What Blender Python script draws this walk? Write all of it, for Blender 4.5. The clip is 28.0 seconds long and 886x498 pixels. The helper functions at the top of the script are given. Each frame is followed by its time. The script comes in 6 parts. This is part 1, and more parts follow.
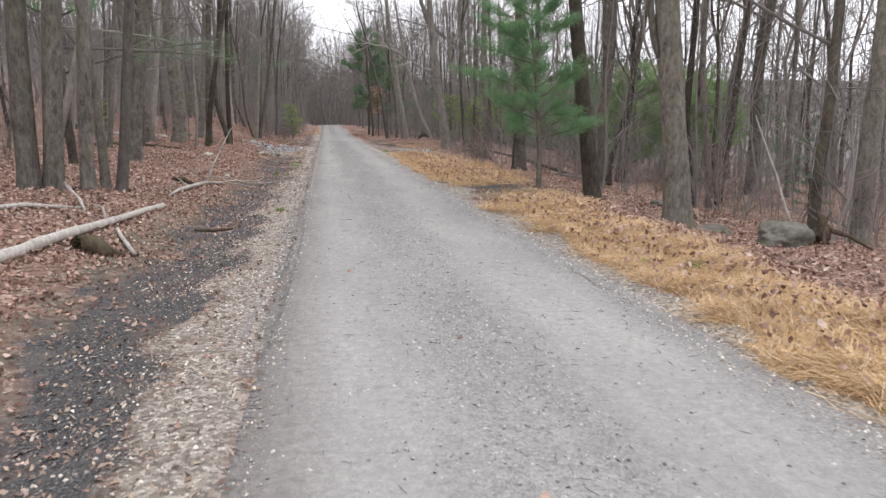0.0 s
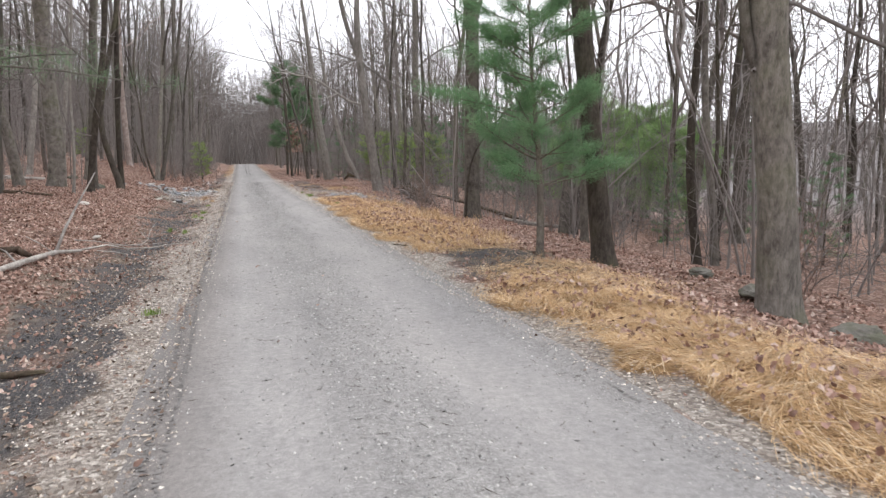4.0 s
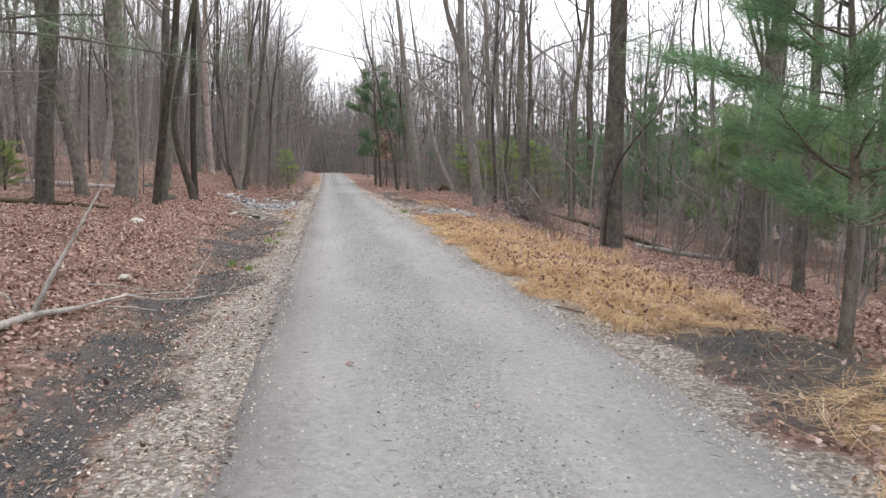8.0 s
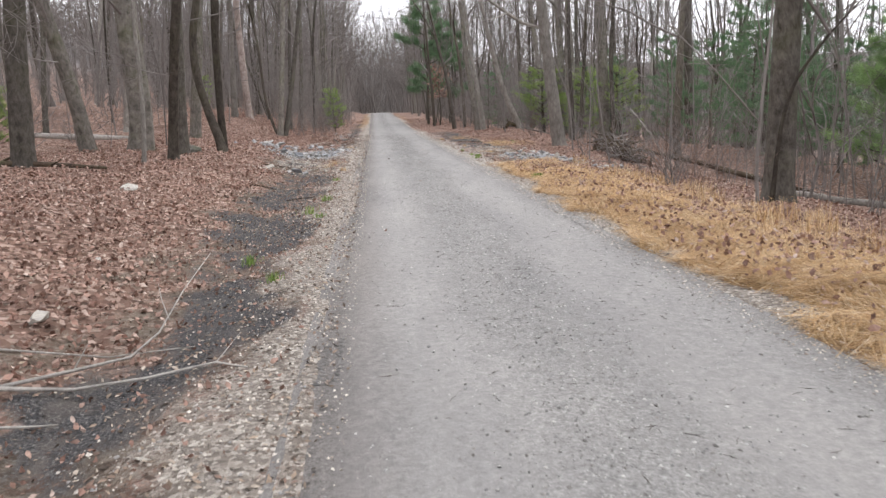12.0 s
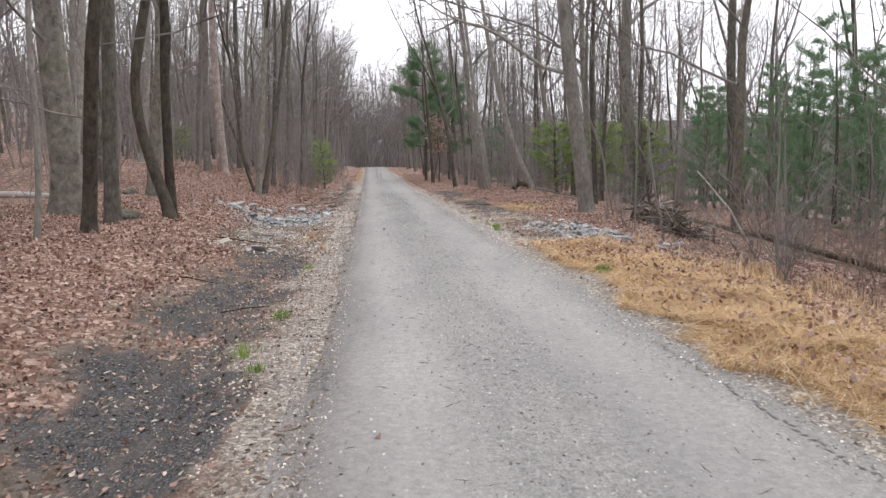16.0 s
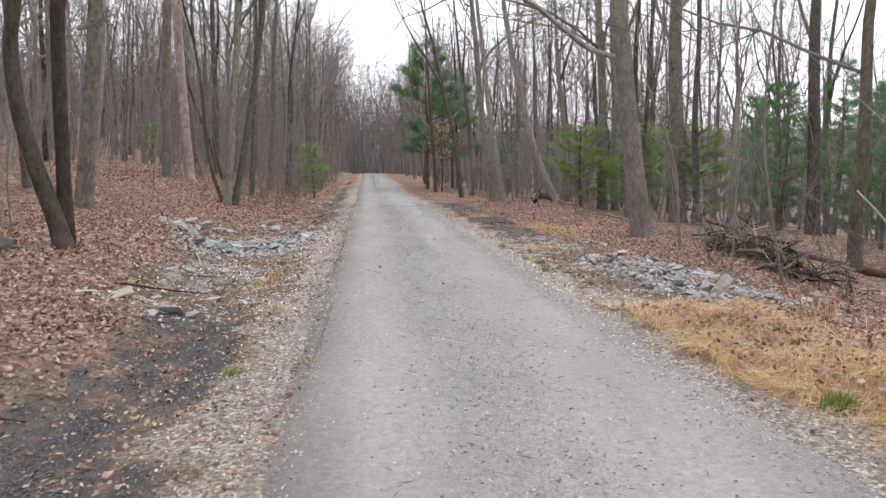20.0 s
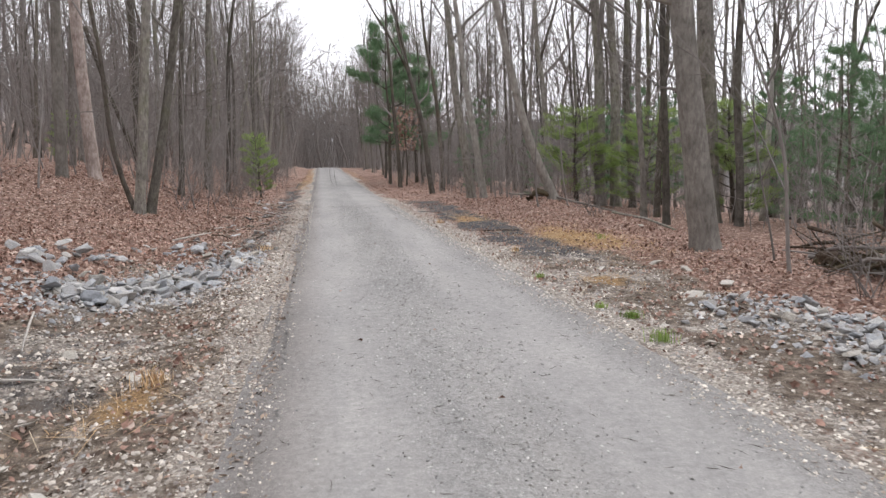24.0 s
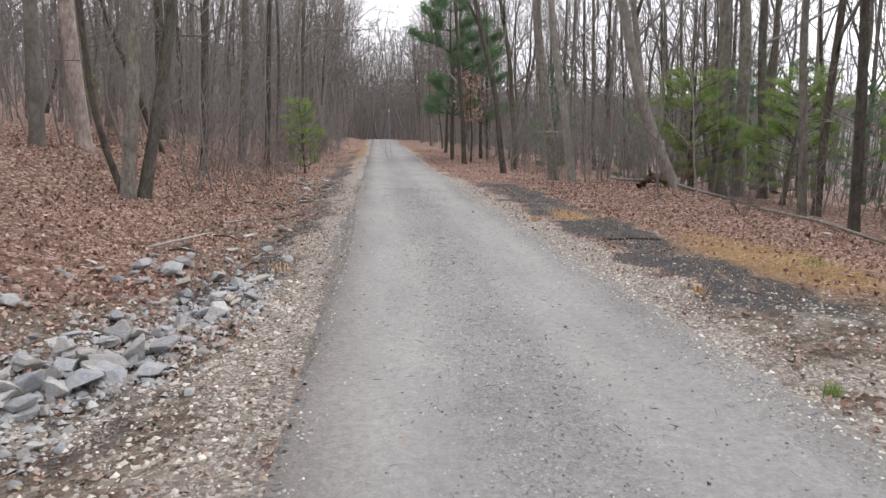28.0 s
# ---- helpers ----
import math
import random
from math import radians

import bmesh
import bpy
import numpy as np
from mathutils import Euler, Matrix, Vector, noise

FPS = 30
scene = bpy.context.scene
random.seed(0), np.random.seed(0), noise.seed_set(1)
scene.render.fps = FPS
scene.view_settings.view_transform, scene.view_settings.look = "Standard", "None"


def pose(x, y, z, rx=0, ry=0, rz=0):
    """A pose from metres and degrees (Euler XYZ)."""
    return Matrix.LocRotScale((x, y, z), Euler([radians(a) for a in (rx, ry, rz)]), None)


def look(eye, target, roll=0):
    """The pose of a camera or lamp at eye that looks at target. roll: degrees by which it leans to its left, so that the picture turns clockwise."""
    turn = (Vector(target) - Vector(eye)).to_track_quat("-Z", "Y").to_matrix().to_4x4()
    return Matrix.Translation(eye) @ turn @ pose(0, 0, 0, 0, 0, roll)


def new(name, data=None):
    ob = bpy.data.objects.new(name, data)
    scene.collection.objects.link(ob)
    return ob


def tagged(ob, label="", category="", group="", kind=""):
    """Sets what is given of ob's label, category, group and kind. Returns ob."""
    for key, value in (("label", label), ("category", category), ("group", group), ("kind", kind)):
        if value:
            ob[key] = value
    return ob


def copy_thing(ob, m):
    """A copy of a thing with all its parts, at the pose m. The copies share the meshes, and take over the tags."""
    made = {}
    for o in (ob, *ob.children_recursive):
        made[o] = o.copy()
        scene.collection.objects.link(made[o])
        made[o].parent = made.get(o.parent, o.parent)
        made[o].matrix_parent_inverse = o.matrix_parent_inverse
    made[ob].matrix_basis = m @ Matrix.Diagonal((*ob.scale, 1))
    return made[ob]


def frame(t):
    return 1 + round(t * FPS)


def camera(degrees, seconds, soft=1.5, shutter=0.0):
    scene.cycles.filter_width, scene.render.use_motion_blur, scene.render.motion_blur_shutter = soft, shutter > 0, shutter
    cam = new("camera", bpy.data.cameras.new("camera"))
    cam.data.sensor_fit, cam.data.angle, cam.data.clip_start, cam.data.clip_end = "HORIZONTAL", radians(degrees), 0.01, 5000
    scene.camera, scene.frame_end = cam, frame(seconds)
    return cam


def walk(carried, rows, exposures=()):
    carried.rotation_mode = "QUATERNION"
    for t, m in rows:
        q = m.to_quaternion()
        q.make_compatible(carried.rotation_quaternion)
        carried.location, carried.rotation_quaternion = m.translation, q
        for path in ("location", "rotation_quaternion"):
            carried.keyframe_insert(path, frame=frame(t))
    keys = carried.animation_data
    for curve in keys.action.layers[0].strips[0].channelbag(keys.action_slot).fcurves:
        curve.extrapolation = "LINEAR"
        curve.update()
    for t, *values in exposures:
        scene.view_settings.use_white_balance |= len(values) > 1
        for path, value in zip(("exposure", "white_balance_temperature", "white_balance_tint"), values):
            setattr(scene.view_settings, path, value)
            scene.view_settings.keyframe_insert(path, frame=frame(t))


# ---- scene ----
cam = camera(63.2, 28.0, soft=1.4, shutter=0.25)
METRES, EYE, TILT, LEAN, TURN = 36.0, 1.5, -10.0, 0.0, -9.2
ROWS = [
    (0.0, 0.0, 0.0, 0.0, 0.0, 0.0, -0.0),
    (0.5, -0.0032, 0.017, 0.0031, 0.34, 0.37, 0.09),
    (1.0, -0.0056, 0.0335, 0.0057, -1.62, 0.33, 0.71),
    (1.5, -0.0068, 0.0503, 0.009, -2.98, 0.85, 0.41),
    (2.0, -0.009, 0.067, 0.0121, -6.82, 1.29, -0.35),
    (2.5, -0.0119, 0.0846, 0.0157, -7.18, 1.41, 0.65),
    (4.5, -0.021, 0.1489, 0.0277, -5.32, 3.74, 1.69),
    (5.0, -0.0231, 0.1659, 0.0311, -2.09, 4.77, 1.12),
    (5.5, -0.0257, 0.1821, 0.0341, -1.92, 5.35, 1.09),
    (6.0, -0.0276, 0.1986, 0.0375, -0.64, 5.21, 0.8),
    (6.5, -0.0309, 0.2152, 0.0409, -0.5, 5.3, 1.27),
    (7.0, -0.0337, 0.2318, 0.0439, 0.83, 5.09, -0.29),
    (7.5, -0.037, 0.2489, 0.0467, 1.54, 4.72, -0.17),
    (8.0, -0.0401, 0.2657, 0.0491, -0.01, 3.8, -0.73),
    (8.5, -0.0438, 0.2818, 0.0517, 0.42, 3.38, -0.46),
    (9.0, -0.0474, 0.2976, 0.0543, -0.97, 2.92, -1.28),
    (9.5, -0.0504, 0.3136, 0.0575, -1.6, 2.15, -0.88),
    (10.0, -0.0537, 0.3298, 0.0605, -2.94, 1.13, 0.82),
    (10.5, -0.0562, 0.3474, 0.0629, -3.78, 0.63, 0.36),
    (11.0, -0.0607, 0.3649, 0.0655, -3.55, 0.23, 0.78),
    (11.5, -0.0649, 0.3823, 0.0679, 0.53, -1.13, 0.98),
    (12.0, -0.0686, 0.3996, 0.071, 3.99, -1.11, 0.79),
    (12.5, -0.0722, 0.4167, 0.074, 3.95, -0.3, 1.35),
    (14.5, -0.0798, 0.4795, 0.0877, 0.67, 1.48, -0.82),
    (15.0, -0.0826, 0.4976, 0.091, 1.7, 1.44, -0.32),
    (15.5, -0.0861, 0.5152, 0.0945, 3.21, 3.02, 0.2),
    (16.0, -0.0887, 0.533, 0.097, 3.38, 3.14, 0.01),
    (16.5, -0.0918, 0.5512, 0.1002, 5.53, 3.48, -0.4),
    (17.0, -0.0935, 0.5693, 0.1031, 4.13, 2.42, 0.77),
    (17.5, -0.0941, 0.5872, 0.1064, 4.87, 2.4, 0.79),
    (18.0, -0.0955, 0.6059, 0.1101, 2.99, 3.03, -1.58),
    (18.5, -0.0975, 0.6249, 0.1143, 4.06, 4.3, -0.95),
    (19.0, -0.1015, 0.6435, 0.1176, 3.79, 4.61, -0.98),
    (19.5, -0.1055, 0.6622, 0.1207, 4.3, 4.01, -1.81),
    (20.0, -0.1096, 0.6802, 0.1236, 3.06, 3.7, -0.78),
    (20.5, -0.1123, 0.6998, 0.1265, -0.16, 3.3, 0.85),
    (21.0, -0.1158, 0.7181, 0.1303, -1.42, 3.33, 1.46),
    (21.5, -0.119, 0.7369, 0.1335, -1.69, 3.55, 0.81),
    (23.5, -0.1342, 0.8087, 0.1453, -2.51, 2.44, 0.97),
    (24.0, -0.1362, 0.826, 0.1489, -0.31, 3.12, 0.74),
    (24.5, -0.1388, 0.843, 0.1523, -0.17, 2.8, 1.98),
    (25.0, -0.1407, 0.8609, 0.1558, 1.4, 2.75, 1.84),
    (25.5, -0.1434, 0.8783, 0.1592, 2.47, 2.96, 1.24),
    (26.0, -0.1462, 0.897, 0.1622, 3.06, 2.56, 1.87),
    (26.5, -0.1495, 0.9156, 0.1656, 3.67, 2.56, 2.02),
    (27.0, -0.1517, 0.9332, 0.1686, 3.13, 2.33, 1.94),
    (27.5, -0.154, 0.9526, 0.1721, 4.08, 2.1, 0.56),
    (28.0, -0.1581, 0.9706, 0.1744, 3.78, 1.02, -1.17),
]
walk(cam, [(t, pose(0, 0, EYE, TILT, LEAN, TURN) @ pose(METRES * x, METRES * y, METRES * z, 90 + pitch, roll, yaw)) for t, x, y, z, yaw, pitch, roll in ROWS], [(0, 0.07), (3, 0.13), (7, 0.19), (12, 0.2), (15, 0.14), (20, 0.15), (25, 0.13), (28, 0.08)])


# ---------------------------------------------------------------- light

world = bpy.data.worlds.new("overcast_sky")
scene.world = world
world.use_nodes = True
wn, wl = world.node_tree.nodes, world.node_tree.links
wn.clear()
sky = wn.new("ShaderNodeTexSky")
sky.sky_type, sky.sun_disc = "NISHITA", False
sky.sun_elevation, sky.sun_rotation, sky.air_density, sky.dust_density = radians(48), radians(35), 1.0, 4.0
cloud = wn.new("ShaderNodeHueSaturation")
cloud.inputs["Saturation"].default_value = 0.12
veil = wn.new("ShaderNodeMixRGB")
veil.inputs[0].default_value = 0.75
veil.inputs[2].default_value = (15.9, 16.0, 17.2, 1)
back = wn.new("ShaderNodeBackground")
back.inputs[1].default_value = 0.12
wout = wn.new("ShaderNodeOutputWorld")
wl.new(sky.outputs[0], cloud.inputs["Color"])
wl.new(cloud.outputs[0], veil.inputs[1])
wl.new(veil.outputs[0], back.inputs[0])
wl.new(back.outputs[0], wout.inputs[0])
sun_data = bpy.data.lights.new("sun", "SUN")
sun_data.energy, sun_data.angle, sun_data.color = 1.2, radians(25), (1.0, 0.97, 0.93)
sun = new("sun", sun_data)
sun.matrix_world = look((0, 0, 60), (-20, -32, 12))


# ---------------------------------------------------------------- materials
def material(name, rough=0.9, spec=0.2):
    m = bpy.data.materials.new(name)
    m.use_nodes = True
    t = m.node_tree
    b = t.nodes["Principled BSDF"]
    b.inputs["Roughness"].default_value = rough
    b.inputs["Specular IOR Level"].default_value = spec
    return m, t, b


def node(t, kind, **values):
    n = t.nodes.new(kind)
    for key, value in values.items():
        n.inputs[key.replace("_", " ")].default_value = value
    return n


def coords(t, scale=(1, 1, 1), source="Object"):
    c = t.nodes.new("ShaderNodeTexCoord")
    m = node(t, "ShaderNodeMapping", Scale=scale)
    t.links.new(c.outputs[source], m.inputs[0])
    return m.outputs[0]


def noise_tex(t, vec, scale, detail=4.0, rough=0.6):
    n = node(t, "ShaderNodeTexNoise", Scale=scale, Detail=detail, Roughness=rough)
    t.links.new(vec, n.inputs["Vector"])
    return n.outputs["Fac"]


def ramp(t, fac, *stops):
    r = t.nodes.new("ShaderNodeValToRGB")
    e = r.color_ramp.elements
    while len(e) < len(stops):
        e.new(0.5)
    for el, (p, c) in zip(e, stops):
        el.position, el.color = p, (*c, 1) if len(c) == 3 else c
    t.links.new(fac, r.inputs[0])
    return r.outputs[0]


def grey(t, fac, low, high):
    return ramp(t, fac, (low, (0, 0, 0)), (high, (1, 1, 1)))


def mix(t, fac, a, b, blend="MIX"):
    m = t.nodes.new("ShaderNodeMixRGB")
    m.blend_type = blend
    for i, v in enumerate((fac, a, b)):
        if isinstance(v, bpy.types.NodeSocket):
            t.links.new(v, m.inputs[i])
        elif isinstance(v, (int, float)):
            m.inputs[i].default_value = v if i == 0 else (v, v, v, 1)
        else:
            m.inputs[i].default_value = (*v, 1)
    return m.outputs[0]


def relief(t, b, height, strength, distance):
    n = node(t, "ShaderNodeBump", Strength=strength, Distance=distance)
    t.links.new(height, n.inputs["Height"])
    t.links.new(n.outputs[0], b.inputs["Normal"])


def bark_material(name, dark, light, moss=0.0, pale=0.0, vary=True):
    """Rough bark: broken plates and short furrows, lichen spots and moss, a tone of its own for each trunk."""
    m, t, b = material(name, 0.95, 0.1)
    soft = noise_tex(t, coords(t, (1, 1, 0.5)), 4, 3)
    vec = mix(t, 0.22, coords(t, (1, 1, 0.27)), soft, "ADD")
    furrow = noise_tex(t, vec, 19, 6, 0.72)
    plate = noise_tex(t, coords(t, (1, 1, 0.55)), 8.5, 6, 0.75)
    blotch = noise_tex(t, coords(t), 1.3, 4)
    height = mix(t, 0.5, furrow, plate)
    col = ramp(t, height, (0.38, dark), (0.5, tuple((a + c) / 2 for a, c in zip(dark, light))), (0.62, light))
    spots = grey(t, noise_tex(t, coords(t, (1, 1, 0.8)), 13, 5, 0.7), 0.60, 0.68)
    patch = grey(t, noise_tex(t, coords(t, (1, 1, 0.45)), 2.6, 5, 0.7), 0.53, 0.63)
    lichen = mix(t, 1.0, mix(t, 1.0, spots, mix(t, 0.6, patch, 1.0), "MULTIPLY"), 0.45 + pale, "MULTIPLY")
    col = mix(t, lichen, col, (0.33 + pale * 0.3, 0.335 + pale * 0.27, 0.31 + pale * 0.22))
    if moss:
        green = grey(t, blotch, 0.47, 0.66)
        col = mix(t, mix(t, 1.0, green, moss, "MULTIPLY"), col, (0.115, 0.125, 0.062))
    info = t.nodes.new("ShaderNodeObjectInfo")
    tone = ramp(t, info.outputs["Random"], (0, (0.40, 0.385, 0.37)), (0.5, (0.72, 0.71, 0.69)), (1, (1.22, 1.22, 1.2)))
    col = mix(t, 1.0 if vary else 0.2, col, tone, "MULTIPLY")
    col = mix(t, 1.0, col, ramp(t, blotch, (0.3, (0.74, 0.73, 0.72)), (0.7, (1.16, 1.15, 1.14))), "MULTIPLY")
    t.links.new(col, b.inputs["Base Color"])
    relief(t, b, height, 0.9, 0.035)
    return m


BARK = bark_material("bark", (0.105, 0.096, 0.085), (0.36, 0.338, 0.308), 0.5)
BARK_PALE = bark_material("pale_bark", (0.20, 0.185, 0.17), (0.42, 0.40, 0.37), 0.0, 0.3)
BARK_DARK = bark_material("dark_bark", (0.070, 0.060, 0.052), (0.23, 0.206, 0.18), 0.45)
BARK_PINK = bark_material("peeling_bark", (0.24, 0.185, 0.16), (0.60, 0.52, 0.48), 0.0, 0.35, False)


def twig_material(name, a, c):
    m, t, b = material(name, 0.9, 0.1)
    info = t.nodes.new("ShaderNodeObjectInfo")
    n = noise_tex(t, coords(t), 3.0, 2)
    col = mix(t, n, a, c)
    col = mix(t, 1.0, col, ramp(t, info.outputs["Random"], (0, (0.75, 0.72, 0.7)), (1, (1.25, 1.22, 1.2))), "MULTIPLY")
    t.links.new(col, b.inputs["Base Color"])
    return m


TWIG = twig_material("twig_bark", (0.14, 0.13, 0.122), (0.315, 0.297, 0.284))
TWIG_RED = twig_material("reddish_twig_bark", (0.17, 0.12, 0.10), (0.27, 0.21, 0.18))
DRIFT = bark_material("weathered_wood", (0.33, 0.305, 0.28), (0.62, 0.59, 0.55), 0.0, 0.5, False)
ROTTEN = bark_material("rotten_wood", (0.05, 0.038, 0.03), (0.16, 0.12, 0.09), 0.35, 0.0, False)


def needle_material(name, a, c):
    m, t, b = material(name, 0.6, 0.3)
    g = t.nodes.new("ShaderNodeNewGeometry")
    col = mix(t, g.outputs["Random Per Island"], a, c)
    n = noise_tex(t, coords(t), 2.3, 3)
    col = mix(t, 1.0, col, ramp(t, n, (0.3, (0.65, 0.7, 0.65)), (0.7, (1.25, 1.2, 1.1))), "MULTIPLY")
    t.links.new(col, b.inputs["Base Color"])
    b.inputs["Transmission Weight"].default_value = 0.0
    tr = t.nodes.new("ShaderNodeBsdfTranslucent")
    t.links.new(col, tr.inputs[0])
    ms = t.nodes.new("ShaderNodeMixShader")
    ms.inputs[0].default_value = 0.5
    t.links.new(b.outputs[0], ms.inputs[1])
    t.links.new(tr.outputs[0], ms.inputs[2])
    t.links.new(ms.outputs[0], t.nodes["Material Output"].inputs[0])
    return m


NEEDLES = needle_material("pine_needles", (0.13, 0.265, 0.14), (0.27, 0.44, 0.25))
NEEDLES_BRIGHT = needle_material("young_pine_needles", (0.20, 0.30, 0.09), (0.37, 0.47, 0.19))
NEEDLES_MID = needle_material("soft_pine_needles", (0.17, 0.29, 0.11), (0.33, 0.46, 0.22))
NEEDLES_DARK = needle_material("hemlock_needles", (0.10, 0.185, 0.105), (0.21, 0.32, 0.19))
GRASS = needle_material("green_grass", (0.15, 0.24, 0.055), (0.32, 0.42, 0.14))


def island_material(name, *tones, rough=0.85, bump=0.0):
    """For scattered small pieces: each piece takes a tone of its own."""
    m, t, b = material(name, rough, 0.2)
    g = t.nodes.new("ShaderNodeNewGeometry")
    stops = [(i / (len(tones) - 1), c) for i, c in enumerate(tones)]
    col = ramp(t, g.outputs["Random Per Island"], *stops)
    n = noise_tex(t, coords(t), 60, 3)
    col = mix(t, 1.0, col, ramp(t, n, (0.3, (0.75, 0.75, 0.75)), (0.7, (1.15, 1.15, 1.15))), "MULTIPLY")
    t.links.new(col, b.inputs["Base Color"])
    if bump:
        relief(t, b, n, bump, 0.01)
    return m


LEAF = island_material("dead_oak_leaves", (0.12, 0.068, 0.053), (0.37, 0.228, 0.178), (0.50, 0.345, 0.28), (0.23, 0.13, 0.10), (0.62, 0.495, 0.42), (0.41, 0.255, 0.20), (0.17, 0.10, 0.078), (0.46, 0.31, 0.25), (0.29, 0.168, 0.128))
STRAW = island_material("straw_stalks", (0.52, 0.325, 0.155), (0.75, 0.54, 0.31), (0.60, 0.395, 0.20), (0.88, 0.73, 0.52), (0.31, 0.18, 0.095), (0.70, 0.475, 0.25), (0.44, 0.27, 0.14))
PEBBLE = island_material("limestone_chips", (0.40, 0.36, 0.32), (0.64, 0.58, 0.51), (0.24, 0.21, 0.185), (0.84, 0.78, 0.69), (0.40, 0.335, 0.275), (0.33, 0.325, 0.32), (0.22, 0.17, 0.135), (0.60, 0.55, 0.49), bump=0.3)
ROADCHIP = island_material("grey_road_chips", (0.14, 0.136, 0.132), (0.46, 0.45, 0.43), (0.22, 0.215, 0.21), (0.58, 0.56, 0.53), (0.16, 0.15, 0.14), (0.34, 0.32, 0.30), bump=0.3)
DEBRIS = island_material("dark_twig_bits", (0.05, 0.042, 0.036), (0.12, 0.10, 0.085), (0.07, 0.055, 0.045))
# dark tones stand for the small shadows in the tyre prints
TREAD_SHADE = island_material("shadow_toned_tread", (0.13, 0.124, 0.118), (0.21, 0.20, 0.19), (0.165, 0.156, 0.148))
SCRAP = island_material("crumbled_leaf_scraps", (0.08, 0.06, 0.05), (0.30, 0.20, 0.155), (0.09, 0.07, 0.058), (0.46, 0.36, 0.27), (0.17, 0.115, 0.09), (0.58, 0.50, 0.41), (0.12, 0.085, 0.07), (0.36, 0.26, 0.19))


def stone_material(name, *tones):
    m, t, b = material(name, 0.8, 0.3)
    info = t.nodes.new("ShaderNodeObjectInfo")
    stops = [(i / (len(tones) - 1), c) for i, c in enumerate(tones)]
    col = ramp(t, info.outputs["Random"], *stops)
    n = noise_tex(t, coords(t), 9, 6, 0.7)
    col = mix(t, 1.0, col, ramp(t, n, (0.3, (0.7, 0.7, 0.71)), (0.7, (1.2, 1.19, 1.17))), "MULTIPLY")
    stain = grey(t, noise_tex(t, coords(t), 3.1, 3), 0.58, 0.72)
    col = mix(t, mix(t, 1.0, stain, 0.4, "MULTIPLY"), col, (0.30, 0.24, 0.17))
    t.links.new(col, b.inputs["Base Color"])
    relief(t, b, n, 0.6, 0.02)
    return m


RIPRAP = stone_material("broken_limestone", (0.26, 0.275, 0.295), (0.42, 0.43, 0.44), (0.33, 0.335, 0.345), (0.52, 0.51, 0.49), (0.29, 0.29, 0.295), (0.43, 0.40, 0.35))
RIPCHIP = island_material("broken_limestone_chips", (0.22, 0.225, 0.235), (0.46, 0.465, 0.47), (0.30, 0.29, 0.28), (0.56, 0.55, 0.53), (0.18, 0.15, 0.125), (0.40, 0.40, 0.41), bump=0.3)
FIELDSTONE = stone_material("pale_field_stone", (0.55, 0.52, 0.47), (0.42, 0.39, 0.34), (0.64, 0.61, 0.56))


def mossy_stone():
    m, t, b = material("mossy_boulder", 0.9, 0.2)
    n = noise_tex(t, coords(t), 6, 6, 0.7)
    moss = grey(t, noise_tex(t, coords(t), 2.2, 4), 0.42, 0.62)
    col = ramp(t, n, (0.3, (0.085, 0.08, 0.07)), (0.7, (0.24, 0.225, 0.195)))
    col = mix(t, mix(t, 1.0, moss, 0.85, "MULTIPLY"), col, (0.12, 0.122, 0.085))
    t.links.new(col, b.inputs["Base Color"])
    relief(t, b, n, 0.8, 0.04)
    return m


MOSSY = mossy_stone()


